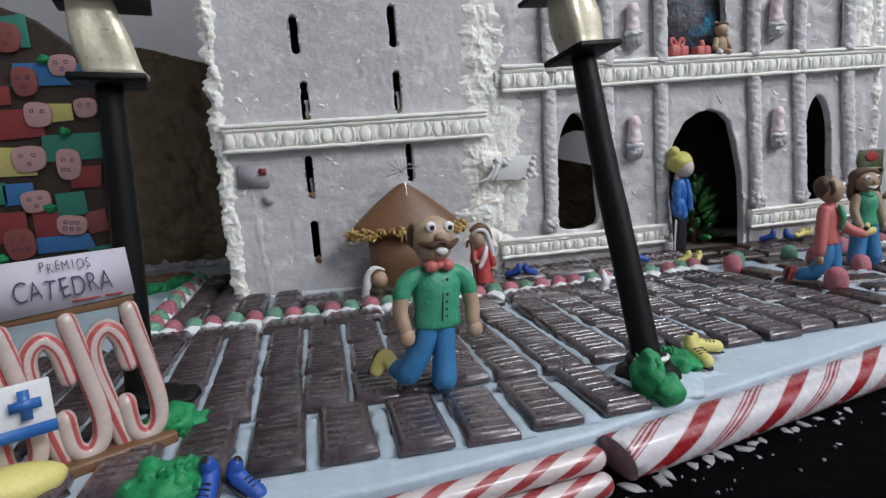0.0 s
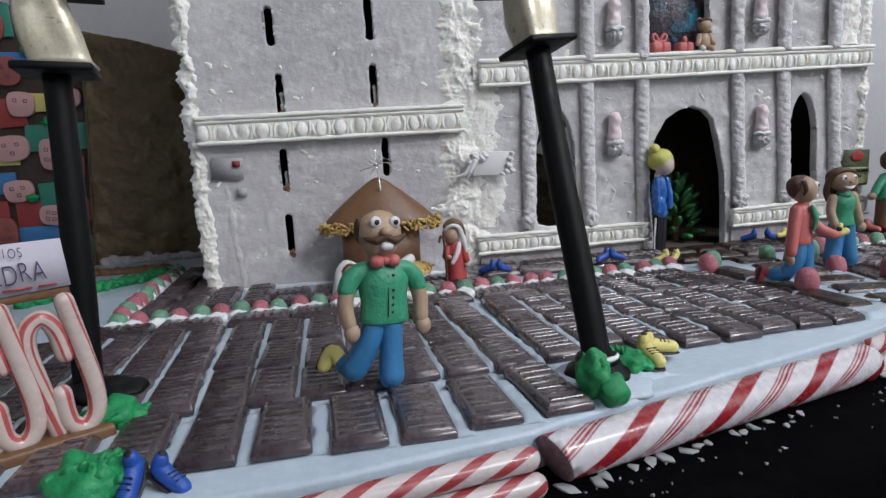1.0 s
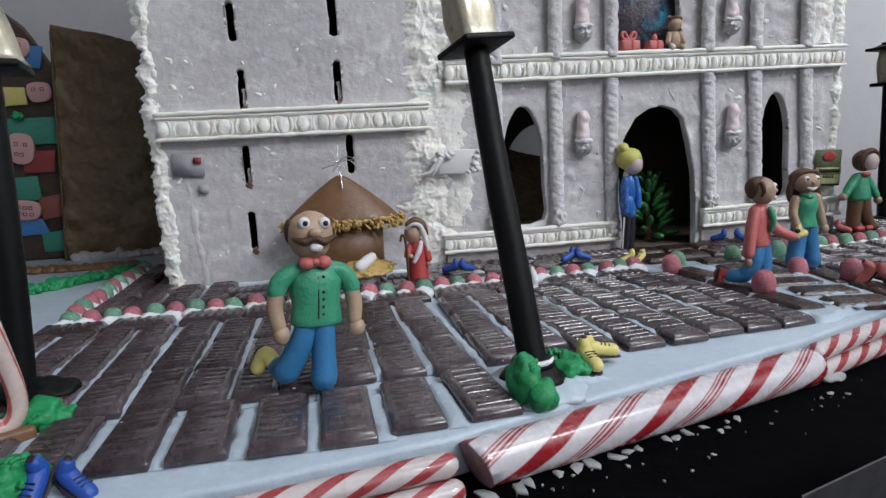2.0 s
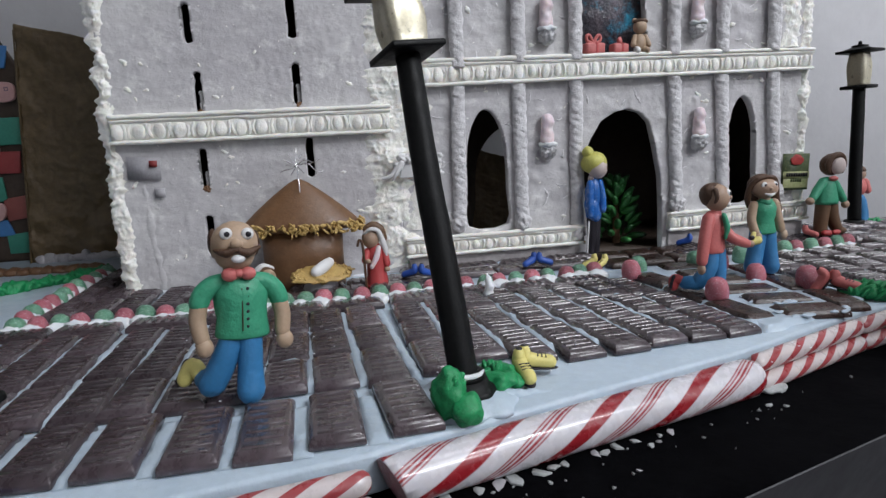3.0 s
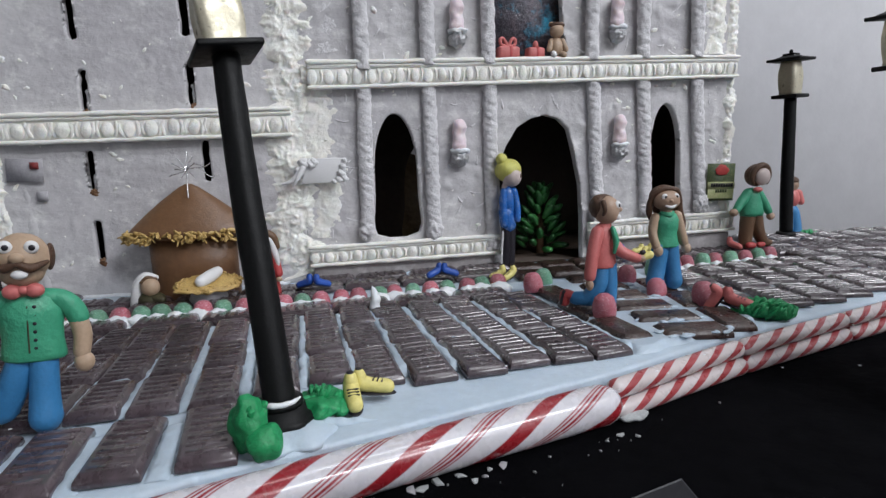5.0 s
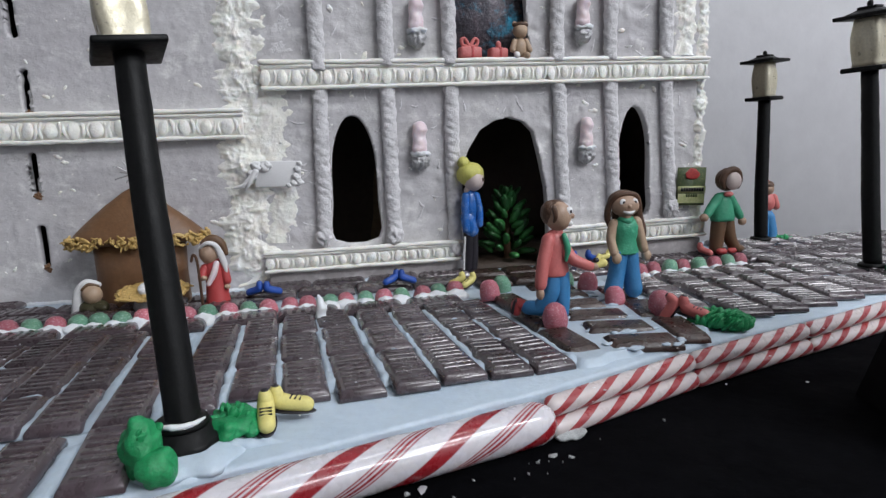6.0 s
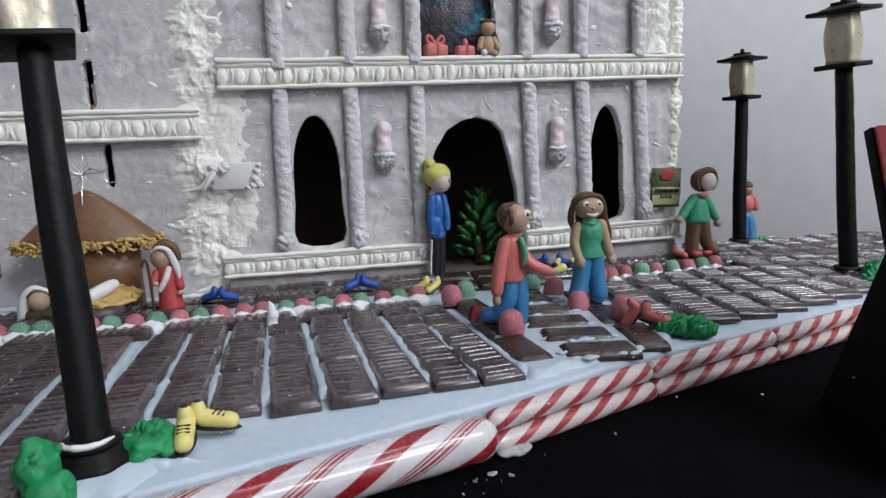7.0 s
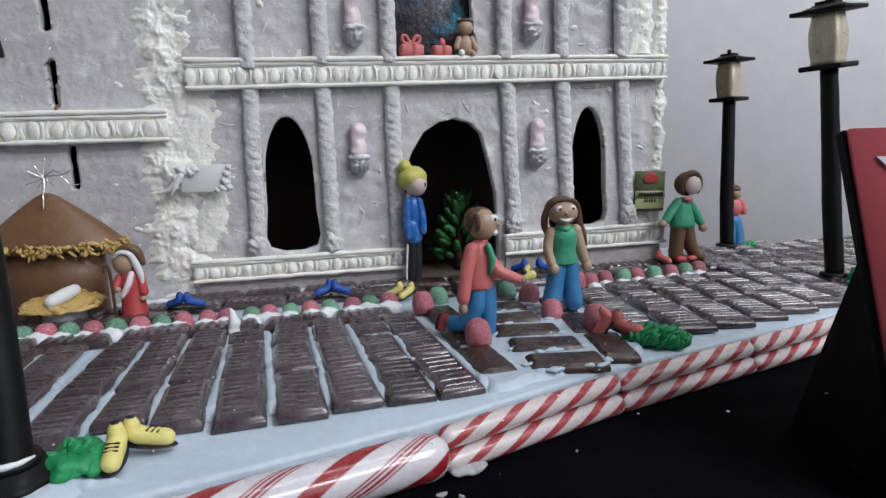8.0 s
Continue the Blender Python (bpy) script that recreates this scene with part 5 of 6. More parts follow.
def pink_man(b, l, t):
    b((6, 0, 79), (10.2, 10, 11.6), "flesh_dark", 0.3)
    b((0.2, 2.5, 81.5), (7, 8.6, 9.6), "hair", 0.5)
    b((4.5, 3, 87.2), (8.4, 7.4, 4.4), "hair", 0.3)
    l([(0, -6.5, 86), (0.8, -8, 80), (0, -7, 76)], [2.2, 1.8, 1.2], "hair")
    b((11.5, -6.0, 83), (3, 2.4, 3.2), "eye")
    b((12.8, -7.6, 83), (1.3, 1, 1.4), "ink")
    b((15, -1, 83), (2.2, 3, 3), "eye")
    b((16, -2, 79), (2.6, 2.5, 2.2), "flesh_dark")
    b((13.4, -4.5, 73.5), (2.6, 2.2, 2.4), "eye")
    l([(2, 0, 64), (6, -1, 67)], [5, 3.6], "coral")
    t([(0, 68), (5, 67.5), (8.4, 64), (9.8, 57), (9.4, 48), (10.8, 38), (11.2, 34), (10.6, 33), (0, 34)], "coral", (3.2, 0), 0.76)
    l([(-3, -3, 62), (-8, -6, 47), (-11.5, -8, 28)], [5.2, 5.0, 4.6], "coral")
    b((-12, -8.5, 21), (3.2, 3.6, 4.6), "flesh_dark")
    l([(9, -3, 56), (14, -8, 47), (23, -10, 42), (28, -10, 40)], [4.8, 4.6, 4.2, 3.8], "coral")
    b((31.5, -10, 39.5), (3.8, 3.4, 3.2), "flesh_dark")
    l([(7.5, -8, 65), (10, -9.2, 55), (8.8, -9, 46)], [2, 2.6, 1.4], "shirt")
    l([(8, 0, 34), (8.4, -2, 18), (8, -2, 3)], [7.0, 6.4, 6.0], "trouser")
    l([(2, 0, 34), (-1, -2, 19), (-8, 2, 7.5)], [7.2, 6.8, 6.4], "trouser")
    l([(-8, 2, 7), (-16, 8, 6.5)], [6.4, 5.6], "trouser")
    l([(-18, 10, 7.5), (-23, 13, 9), (-24, 13, 3)], [4.2, 4.6, 4.0], "robe")
    l([(-25, 11.5, 11), (-27, 12, 3)], [2.6, 2.2], "ink", 0.7)
    l([(34, -10, 40.5), (39, -10, 42)], [2.6, 3.4], "shoe_yellow")
    l([(35, -8, 44), (37, -7, 47)], [2.2, 2.0], "shoe_yellow")
    b((33, -10, 44.5), (2.4, 2.0, 2.0), "ink")


clay("suitor_figurine", "clay figurine in coral jacket and blue trousers on the path", ["flesh_dark", "hair", "eye", "ink", "coral", "shirt", "trouser", "robe", "shoe_yellow"],
     pink_man, -0.033, -0.204, 0.0072, s=0.94)


def green_woman(b, l, t):
    b((0, -1, 79), (12.4, 10, 9.6), "flesh_dark", 0.3)
    b((0, 4, 82.5), (13.4, 9.6, 9.8), "hair", 0.5)
    l([(-1, -4, 89.5), (-8.5, -2, 87.5), (-13.5, 1.5, 80), (-14.5, 3, 70), (-12.5, 4, 62)], [2.0, 2.6, 2.6, 3.0, 1.6], "hair")
    l([(0, -4, 89.5), (8.5, -2, 87.5), (13.8, 1.5, 80), (15, 4, 69), (18.5, 6, 58), (21, 7, 51)], [2.0, 2.6, 2.8, 4.4, 5.4, 3.8], "hair")
    b((2, 6, 71), (11, 5, 10), "hair", 0.5)
    eyes(b, (-0.5, -7.8, 82.5), 5.4, 3, "eye", "ink", 1)
    b((-1, -10, 79), (1.9, 2.4, 1.9), "flesh_dark")
    l([(-5, -8.6, 74.8), (0, -9.6, 73.4), (5.4, -8.2, 76)], [0.9, 1.5, 0.9], "eye")
    l([(0, -1, 71), (0, -1, 64)], [5, 6], "flesh_dark")
    l([(-5, -3, 67.5), (0, -6.2, 66), (5, -3, 67.5)], [2.2, 2.6, 2.2], "shirt")
    t([(0, 69), (5, 68.5), (9.5, 66), (12, 61), (11.4, 54), (10.2, 49), (10.8, 44), (12.4, 38.5), (12.4, 37), (0, 38)], "shirt", (0.8, 0), 0.72)
    l([(-10, 0, 63.5), (-13.5, -2, 51), (-12, -6, 39)], [4.4, 4.0, 3.8], "flesh")
    b((-10.5, -7.5, 34.5), (4.2, 3.8, 5), "flesh")
    l([(11.2, 0, 64), (14.5, -1, 52), (18, -2, 40)], [5.0, 4.6, 4.2], "flesh")
    b((20, -3, 34.5), (4.4, 4, 5), "flesh")
    l([(-4, 0, 38), (-7, -1, 20), (-11, -3, 6)], [7.6, 7.4, 7.8], "trouser")
    l([(5.5, 0, 38), (7, -1, 20), (8.5, -3, 5)], [7.6, 7.6, 7.8], "trouser")


clay("lady_figurine", "clay figurine with long brown hair, green top and blue trousers", ["flesh_dark", "flesh", "hair", "eye", "ink", "shirt", "trouser"], green_woman, 0.0475, -0.1630, 0.0074, s=0.94)


def blond_woman(b, l, t):
    b((5, -2, 98), (10.5, 11, 11.5), "flesh_pale", 0.2)
    b((2.5, 1, 103.5), (14, 13, 12), "blond", 1.0)
    b((-4.5, 1, 115), (6.2, 6, 6.5), "blond", 0.6)
    b((12.2, -10, 98), (1.2, 0.8, 2.2), "hair")
    b((-1, 0, 86), (4, 4, 6), "flesh_pale")
    b((1, 0, 71), (9.2, 7.8, 18.5), "coat_blue", 0.6)
    l([(-1, 0, 60), (1.5, 0, 47)], [8.2, 8.4], "coat_blue")
    l([(7, -3, 82), (9.6, -4.5, 66), (9.4, -5.5, 53)], [3.8, 3.8, 3.6], "coat_blue")
    l([(-4.5, -4, 82), (-5.5, -6, 62), (-4.5, -6.5, 48)], [3.8, 3.8, 3.6], "coat_blue")
    l([(-1, 0, 44), (-1, 0, 22), (-3, 0, 4)], [5.6, 5, 4.2], "ink")
    l([(4, 0, 44), (4, 0, 22), (3, 0, 4)], [5.2, 4.6, 4.2], "ink")
    l([(-5.5, -3, 40), (-7, -3, 20), (-7.5, -3, 5)], [1.2, 1, 0.8], "eye")


clay("blond_figurine", "clay figurine with yellow hair and glossy blue coat at doorway", ["flesh_pale", "blond", "hair", "coat_blue", "ink", "eye"], blond_woman, -0.0445, -0.016, 0.001)


def green_boy(b, l, t):
    b((3.5, 1, 80.5), (12.6, 10.5, 12.6), "hair", 0.5)
    l([(-5, -6, 72), (-7, -6, 80), (-2.5, -6.5, 88.5), (5, -7, 91.5), (12, -6, 88), (15.5, -5, 80), (13, -5, 72)], [2, 3.2, 3.6, 3.6, 3.4, 2.8, 2], "hair")
    b((5.8, -6.8, 79.5), (9.4, 5.6, 10), "flesh_pale", 0.4)
    b((1.5, -6, 65), (5.4, 4, 3), "coral")
    t([(0, 67), (4, 66.5), (7.5, 63.5), (9.8, 57), (12, 48), (13.8, 39), (13.4, 35.5), (0, 36)], "shirt", (-0.5, 0), 0.72)
    l([(-6, 0, 61), (-15, -1, 51), (-22, -3, 43)], [5.6, 5.2, 4.2], "shirt")
    l([(6, 0, 61), (13.5, -1, 50), (19, -3, 40)], [5.6, 5.2, 4.2], "shirt")
    b((-26, -4, 40.5), (5, 4.2, 4.4), "flesh_dark")
    b((21.5, -4, 34), (4.6, 4.2, 4.6), "flesh_dark")
    l([(-4.5, 0, 35), (-6, 0, 20), (-7, 0, 4)], [8.4, 7.6, 7.2], "brown")
    l([(5, 0, 35), (9, 0, 18), (17, 0, 5), (25, 0, 3)], [8, 7.4, 6, 3.5], "brown")
    l([(-9, -9, 3), (-4, -10, 3)], 3.4, "robe")
    l([(4, -9, 3), (9, -9, 3)], 3, "robe")


clay("boy_figurine", "clay figurine in green jumper and brown trousers by the wall", ["hair", "flesh_pale", "coral", "shirt", "flesh_dark", "brown", "robe"], green_boy, 0.2415, -0.026, 0.0072)


def red_child(b, l, t):
    b((0, 0, 66), (8, 8, 8.5), "flesh_dark", 0.3)
    b((0, 1, 71), (8.5, 8.5, 6), "hair", 0.4)
    l([(-1, 0, 75), (-2, 0, 81)], [3, 1.2], "coral")
    b((0, 0, 49), (11, 9, 12.5), "coral", 0.4)
    l([(8, -2, 55), (11, -4, 44)], [5, 4.5], "coral")
    b((0, 0, 32), (10, 8.5, 9), "trouser")
    l([(3, 0, 30), (6, -2, 14), (6, -3, 4)], [8.5, 8, 8], "trouser")
    l([(-4, 0, 30), (-5, -2, 4)], [8, 7.5], "trouser")


clay("child_figurine", "clay figurine in a red top and blue trousers behind the lamp", ["flesh_dark", "hair", "coral", "trouser"], red_child, 0.362, 0.052, 0.001)


def robed_man(b, l, t):
    b((-3, -2, 48.5), (8, 7.6, 9.6), "flesh_dark", 0.3)
    l([(-7, 1, 57), (0, 2, 60), (7, 2, 56), (10.5, 2, 47)], [2.6, 4, 4, 2.4], "brown")
    l([(-8.5, -6, 54), (-3, -8.5, 58), (3.5, -7.5, 56), (7, -5.5, 48), (9.5, -5, 39), (10.5, -5, 31)], [1.2, 1.7, 2.2, 2.8, 2.6, 1.2], "eye")
    b((0, 0, 32), (9.4, 8, 10), "robe", 0.4)
    l([(0.5, 0, 36), (1, 0, 20), (1.5, -1, 4)], [8.2, 8.8, 10.5], "robe")
    b((1.5, -1.5, 3.5), (12, 9.5, 3.6), "robe", 0.6)
    l([(3.5, -7.5, 40), (1, -9.5, 32), (-4, -10.5, 23)], [2.4, 2.8, 2.0], "pink")
    l([(8, -2, 37), (10.5, -4, 24)], [3.8, 3.6], "robe")
    l([(-7, -3, 36), (-9.5, -7, 29)], [3.6, 3.4], "robe")
    b((-7, -10, 28.5), (2.6, 2.2, 2.2), "flesh")
    b((10.5, -6.5, 19), (2.8, 2.4, 2.2), "flesh")
    l([(-10, -11, 0), (-10.5, -11, 25), (-11.5, -11, 45), (-14, -11, 49), (-15.8, -11, 44)], 1.2, "hair")


clay("robed_figurine", "clay figurine in a red robe with a crook beside the hut", ["flesh_dark", "brown", "eye", "robe", "pink", "flesh", "hair"], robed_man, -0.2865, -0.0645, 0.0005)


def kneeling(b, l, t):
    b((2, -4, 19), (8, 7.5, 8.5), "flesh", 0.2)
    l([(6, 1, 26), (-2, -1, 28.5), (-8, -2, 22), (-10, -3, 12), (-12, -2, 3)], [2.6, 3.4, 4, 4.4, 4.6], "eye")
    l([(7, -3, 25.5), (1, -6, 28), (-4, -7, 24)], 1.4, "brown")
    b((2, -2, 7), (12, 9.5, 7.5), "olive", 0.8)
    l([(6, -8, 9), (12, -10, 8)], [3.4, 3], "olive")


clay("kneeling_figurine", "small clay figurine with a white veil kneeling by the hut", ["flesh", "eye", "brown", "olive"], kneeling, -0.3875, -0.0585, 0.0005)

# ---- little green tree in the doorway ----
tree = empty("sugar_tree", "little bushy green sugar paste tree standing in the doorway", "tree", (0.0195, 0.056, 0.0022))
part("trunk", tube([(0, 0, 0), (0, 0, 0.03), (0.0005, 0, 0.07)], [0.005, 0.004, 0.001]), M["brown"], tree)
rnd = random.Random(11)
leaf_mesh = finish(ball((0, -0.0085, 0), (0.0064, 0.0128, 0.0044), None, rough=0.0008, freq=200, level=2), "leaf", M["needle"])
for k in range(62):
    u = (k + 0.5) / 62
    a = k * 137.5 + rnd.uniform(-20, 20)
    r = 0.0310 * (1 - u) ** 0.5
    ob = new("leaf", leaf_mesh)
    ob.parent = tree
    q = rnd.uniform(0.72, 1.02) * (1 - 0.2 * u)
    ob.matrix_basis = pose(0, 0, 0.006 + 0.068 * u, 0, 0, a) @ pose(0, -r * 0.62, 0, -25 - 45 * u + rnd.uniform(-22, 22), rnd.uniform(-25, 25), rnd.uniform(-20, 20)) @ Matrix.Diagonal((q, q, q, 1))


# ---- shoes ----
def shoe(x, y, z, turn, m, label, group, s=1.0, lean=0.0, marks=True):
    ob = empty("shoe", label, "shoe", (x, y, z), turn, group)
    ob.matrix_basis = pose(x, y, z, 0, lean, turn) @ Matrix.Diagonal((s, s, s, 1))
    up = tube([(-0.0085, 0, 0.0120), (-0.0070, 0, 0.0072), (-0.001, 0, 0.0052), (0.0085, 0, 0.0047)], [0.0036, 0.0048, 0.0047, 0.0045], None, 0, 18, rough=0.0003)
    part("upper", up, M[m], ob)
    part("sole", ball((0.0006, 0, 0.0010), (0.0138, 0.0054, 0.0012)), M["ink"], ob, "black sole")
    part("opening", ball((-0.0088, 0, 0.0151), (0.0021, 0.0021, 0.0007)), M["ink"], ob, "dark opening")
    if marks:
        laces = bmesh.new()
        for k in range(3):
            laces = tube([(0.000 + k * 0.0026, -0.0028, 0.0093 - k * 0.0003), (0.0008 + k * 0.0026, 0.0028, 0.0097 - k * 0.0003)], 0.0005, laces, seg=6)
        part("laces", laces, M["ink"], ob, "black laces")
    return ob


pair = "pair of shoes on the icing"
shoe(0.2170, -0.0300, 0.0072, -70, "coral", "coral red sugar paste boot standing by the wall", "boots by the wall", 0.78, 10, False)
shoe(-0.2285, -0.3230, 0.0038, -86, "shoe_yellow", "yellow sugar paste shoe with black laces and sole", pair, 0.92, 9)
shoe(-0.2175, -0.3130, 0.0042, -8, "shoe_yellow", "yellow sugar paste shoe with black laces and sole", pair, 0.9, 5)
for x, y, turn in ((-0.0690, -0.066, 170), (-0.0595, -0.072, 205)):
    shoe(x, y, 0.004, turn, "shoe_yellow", "yellow sugar paste shoe lying by the doorway", "shoes by the doorway", 0.72, 20)
for x, y, turn in ((0.100, -0.028, 200), (0.111, -0.024, 160)):
    shoe(x, y, 0.009, turn, "shoe_yellow", "small yellow sugar paste shoe below the wall", "shoes below the wall", 0.7)
for x, y, turn in ((-0.253, -0.065, 150), (-0.240, -0.068, 25), (-0.131, -0.060, 200), (-0.119, -0.062, -10), (0.083, -0.030, 20), (0.062, -0.026, 140)):
    shoe(x, y, 0.009, turn, "shoe_blue", "cobalt blue sugar paste shoe lying below the wall", "blue shoes below the wall", 0.74, 15, False)
shoe(0.0520, -0.2310, 0.0095, 150, "coral", "coral red sugar paste boot toppled against a gumdrop", "red boots on the path", 0.85, 55, False)
shoe(0.0605, -0.2385, 0.0072, -48, "coral", "coral red sugar paste boot with black laces on chocolate", "red boots on the path", 0.95, 10)
shoe(-0.4870, -0.3800, 0.0032, -100, "shoe_blue", "cobalt blue sugar paste shoe on torn grass", "blue shoes on the grass", 0.85, 38)
shoe(-0.4755, -0.3795, 0.0012, -25, "shoe_blue", "cobalt blue sugar paste shoe on torn grass", "blue shoes on the grass", 0.8, 32)

grass_tuft(-0.2765, -0.3530, 0.0080, 0.0090, 0.028, 1.6, "torn lump of green sugar paste grass at the lamp's foot", "grass tufts", 6, 0.0, 5)
grass_tuft(-0.2700, -0.3610, 0.0075, 0.0070, 0.015, 1.2, "low torn lump of green sugar paste grass at the lamp's foot", "grass tufts", 3, 0.0, 0)
grass_tuft(-0.2440, -0.3230, 0.0125, 0.016, 0.012, 2.0, "torn lump of green sugar paste grass at the lamp's foot", "grass tufts", 16)
grass_tuft(-0.5155, -0.311, 0.016, 0.010, 0.013, 3.0, "torn lump of green sugar paste grass by the cane stand", "grass tufts", 14)
grass_tuft(-0.5030, -0.377, 0.018, 0.012, 0.016, 4.0, "torn lump of green sugar paste grass on chocolate", "grass tufts", 16)
grass_tuft(0.0765, -0.2485, 0.0205, 0.0085, 0.0122, 5.0, "torn strip of green sugar paste grass at the edge", "grass tufts", 12, -33, 80)
grass_tuft(0.333, -0.160, 0.013, 0.010, 0.018, 6.0, "torn lump of green sugar paste grass beside a lamp", "grass tufts", 14)
grass_tuft(0.319, -0.171, 0.012, 0.009, 0.010, 7.0, "torn lump of green sugar paste grass beside a lamp", "grass tufts", 14)
grass_tuft(0.378, 0.040, 0.011, 0.008, 0.008, 8.0, "torn lump of green sugar paste grass at the board's end", "grass tufts")
grass_tuft(-0.70, -0.16, 0.02, 0.014, 0.02, 9.0, "torn lump of green sugar paste grass behind the stand", "grass tufts", 14)
solid("icing_peak", tube([(0, 0, 0), (0.001, 0, 0.008), (-0.001, 0, 0.017)], [0.0045, 0.0036, 0.001], rough=0.0014), M["white"], "small upright blob of white icing on the paving", "icing", at=pose(-0.1990, -0.146, 0.006))
yellow = empty("yellow_shoe", "large yellow sugar paste shoe with blue laces at the edge", "shoe", (-0.5690, -0.3660, 0.0005), 30)
part("upper", ball((0, 0, 0.010), (0.024, 0.011, 0.009), None, rough=0.001, freq=60), M["shoe_yellow"], yellow)
part("sole", box((0.044, 0.018, 0.003), (0, 0, 0.0015), 0.0012), M["ink"], yellow, "black sole")
solid("blue_shoe", tube([(-0.016, 0, 0.004), (-0.006, 0.001, 0.0085), (0.004, 0, 0.005), (0.014, -0.002, 0.004)], [0.0045, 0.005, 0.0045, 0.004]), M["shoe_blue"],
      "cobalt blue sugar paste strap shoe at the edge", "shoe", at=pose(-0.5570, -0.3850, 0.0005, 0, 0, 15))

# ---- candy cane stand with its paper sign ----
stand = empty("candy_cane_stand", "candy canes on a wafer base with a handwritten paper sign", "candy stand", (-0.5235, -0.3225, 0.0), 30)
part("wafer_base", box((0.092, 0.022, 0.007), (-0.036, 0.002, 0.0045), 0.0015), M["cookie"], stand, "brown wafer base")


def cane(points):
    bm = tube([(-0.66 * u / 1000 - 0.002, v / 1000, w / 1000) for u, v, w in points], 0.0043, None, 0, 16, 1.0, 6)
    part("candy_cane", bm, M["cane_up"], stand, "pale candy cane with red stripes")


for off in (0, 38, 76):
    cane([(off + 0, 0, 71), (off - 6, 0, 48), (off - 11, 0, 26), (off - 9.5, 0, 14), (off - 1, 0, 8.5), (off + 8, 0, 13), (off + 10, 0, 27)])
    cane([(off + 15, 1.5, 9), (off + 21, 1.5, 30), (off + 26, 1.5, 50), (off + 23.5, 1.5, 60), (off + 15, 1.5, 64), (off + 7.5, 1.5, 58), (off + 4, 1.5, 45)])
card = part("paper_sign", slab([(-0.072, 0.0755), (0.0015, 0.078), (0.000, 0.1), (-0.072, 0.1)], 0.0012, axis="y"), M["paper"], stand, "white paper strip with handwritten words", at=pose(0, -0.003, 0))
part("sign_rail", box((0.072, 0.006, 0.005), (-0.035, 0.0012, 0.0755), 0.0012), M["cookie"], stand, "brown wafer rail")
rnd = random.Random(6)
for word, size, x, z, step in (("PREMIOS", 0.0060, -0.0335, 0.0960, 0.0029), ("CATEDRA", 0.0128, -0.0425, 0.0862, 0.0054)):
    for i, c in enumerate(word):
        writing("sign_letter", c, size * rnd.uniform(0.92, 1.1), M["violet_ink"], card,
                pose(x + i * step, -0.0014, z + rnd.uniform(-0.0006, 0.0006), 90, 0, 0) @ pose(0, 0, 0, 0, 0, rnd.uniform(-7, 7)), 0.0002, "handwritten dark letter", 0.62)
for x0, x1 in ((-0.0245, -0.0135), (-0.0112, -0.004)):
    part("underline", box((x1 - x0, 0.0004, 0.0008), ((x0 + x1) / 2, -0.0015, 0.0798)), M["label_red"], card, "red underline")
logo = part("small_sign", slab([(-0.044, -0.0112), (0.010, -0.0112), (0.010, 0.0112), (-0.044, 0.0112)], 0.002, 0.0004, axis="y"), M["eye"], stand, "small white sign with blue marks", at=pose(-0.0485, -0.0125, 0.0400, -4))
part("blue_band", slab([(-0.044, -0.0112), (0.010, -0.0112), (0.010, -0.0062), (-0.044, -0.0062)], 0.0006, axis="y"), M["cross_blue"], logo, at=pose(0, -0.0027, 0))
part("blue_cross", box((0.0042, 0.0007, 0.0125), (0.0, -0.0026, 0.0025), bm=box((0.0115, 0.0007, 0.0042), (0.0, -0.0027, 0.0025))), M["cross_blue"], logo, "plain blue cross")
part("bar", box((0.0008, 0.0006, 0.011), (-0.010, -0.0026, 0.0025)), M["ink"], logo)
part("bar", box((0.008, 0.0006, 0.004), (-0.018, -0.0026, 0.001)), M["cross_blue"], logo)

# ---- sign on an easel, and a plastic holder, on the cloth ----
easel = empty("table_sign", "red display sign with white writing on a black easel back", "table sign", (0.0861, -0.4142, -0.0225), -14)
lean_back = pose(0, -0.002, 0.0015, -22, 0, 0)
part("sign_board", box((0.16, 0.003, 0.169), (0.0835, 0, 0.0845)), M["sign_red"], easel, "red sign face", False, at=lean_back)
part("backing", box((0.161, 0.0055, 0.1695), (0.0827, 0.0044, 0.08475)), M["board_black"], easel, "black foam backing", False, at=lean_back)
leg = bmesh.new()
vs = [leg.verts.new(p) for p in ((0.0, 0.006, 0), (0.0, 0.090, 0), (0.0, 0.047, 0.0965), (0.0, 0.044, 0.0985))]
leg.faces.new(vs)
got = bmesh.ops.extrude_face_region(leg, geom=leg.faces[:])
bmesh.ops.translate(leg, verts=[v for v in got["geom"] if isinstance(v, bmesh.types.BMVert)], vec=(0.004, 0, 0))
bmesh.ops.recalc_face_normals(leg, faces=leg.faces[:])
part("easel_leg", leg, M["board_black"], easel, "black folding leg", False, at=pose(0.006, 0.004, 0.0005))
writing("sign_letter", "Y", 0.055, M["paper"], easel, pose(0.0275, 0.0463, 0.127, 68, 0, 0), 0.0006, "white letter")
part("writing_bar", box((0.055, 0.0008, 0.010), (0.062, -0.0018, 0.088)), M["paper"], easel, at=lean_back)
tray = bmesh.new()
corner, along, down = Vector((-0.124, -0.451, 0.018)), Vector((-0.105, -0.030, 0.0)), Vector((0.034, 0.020, -0.0395))
got = bmesh.ops.extrude_face_region(tray, geom=[tray.faces.new([tray.verts.new(p) for p in (corner, corner + along, corner + along + down, corner + down)])])
bmesh.ops.translate(tray, verts=[v for v in got["geom"] if isinstance(v, bmesh.types.BMVert)], vec=(0.0003, 0.0006, 0.0003))
bmesh.ops.recalc_face_normals(tray, faces=tray.faces[:])
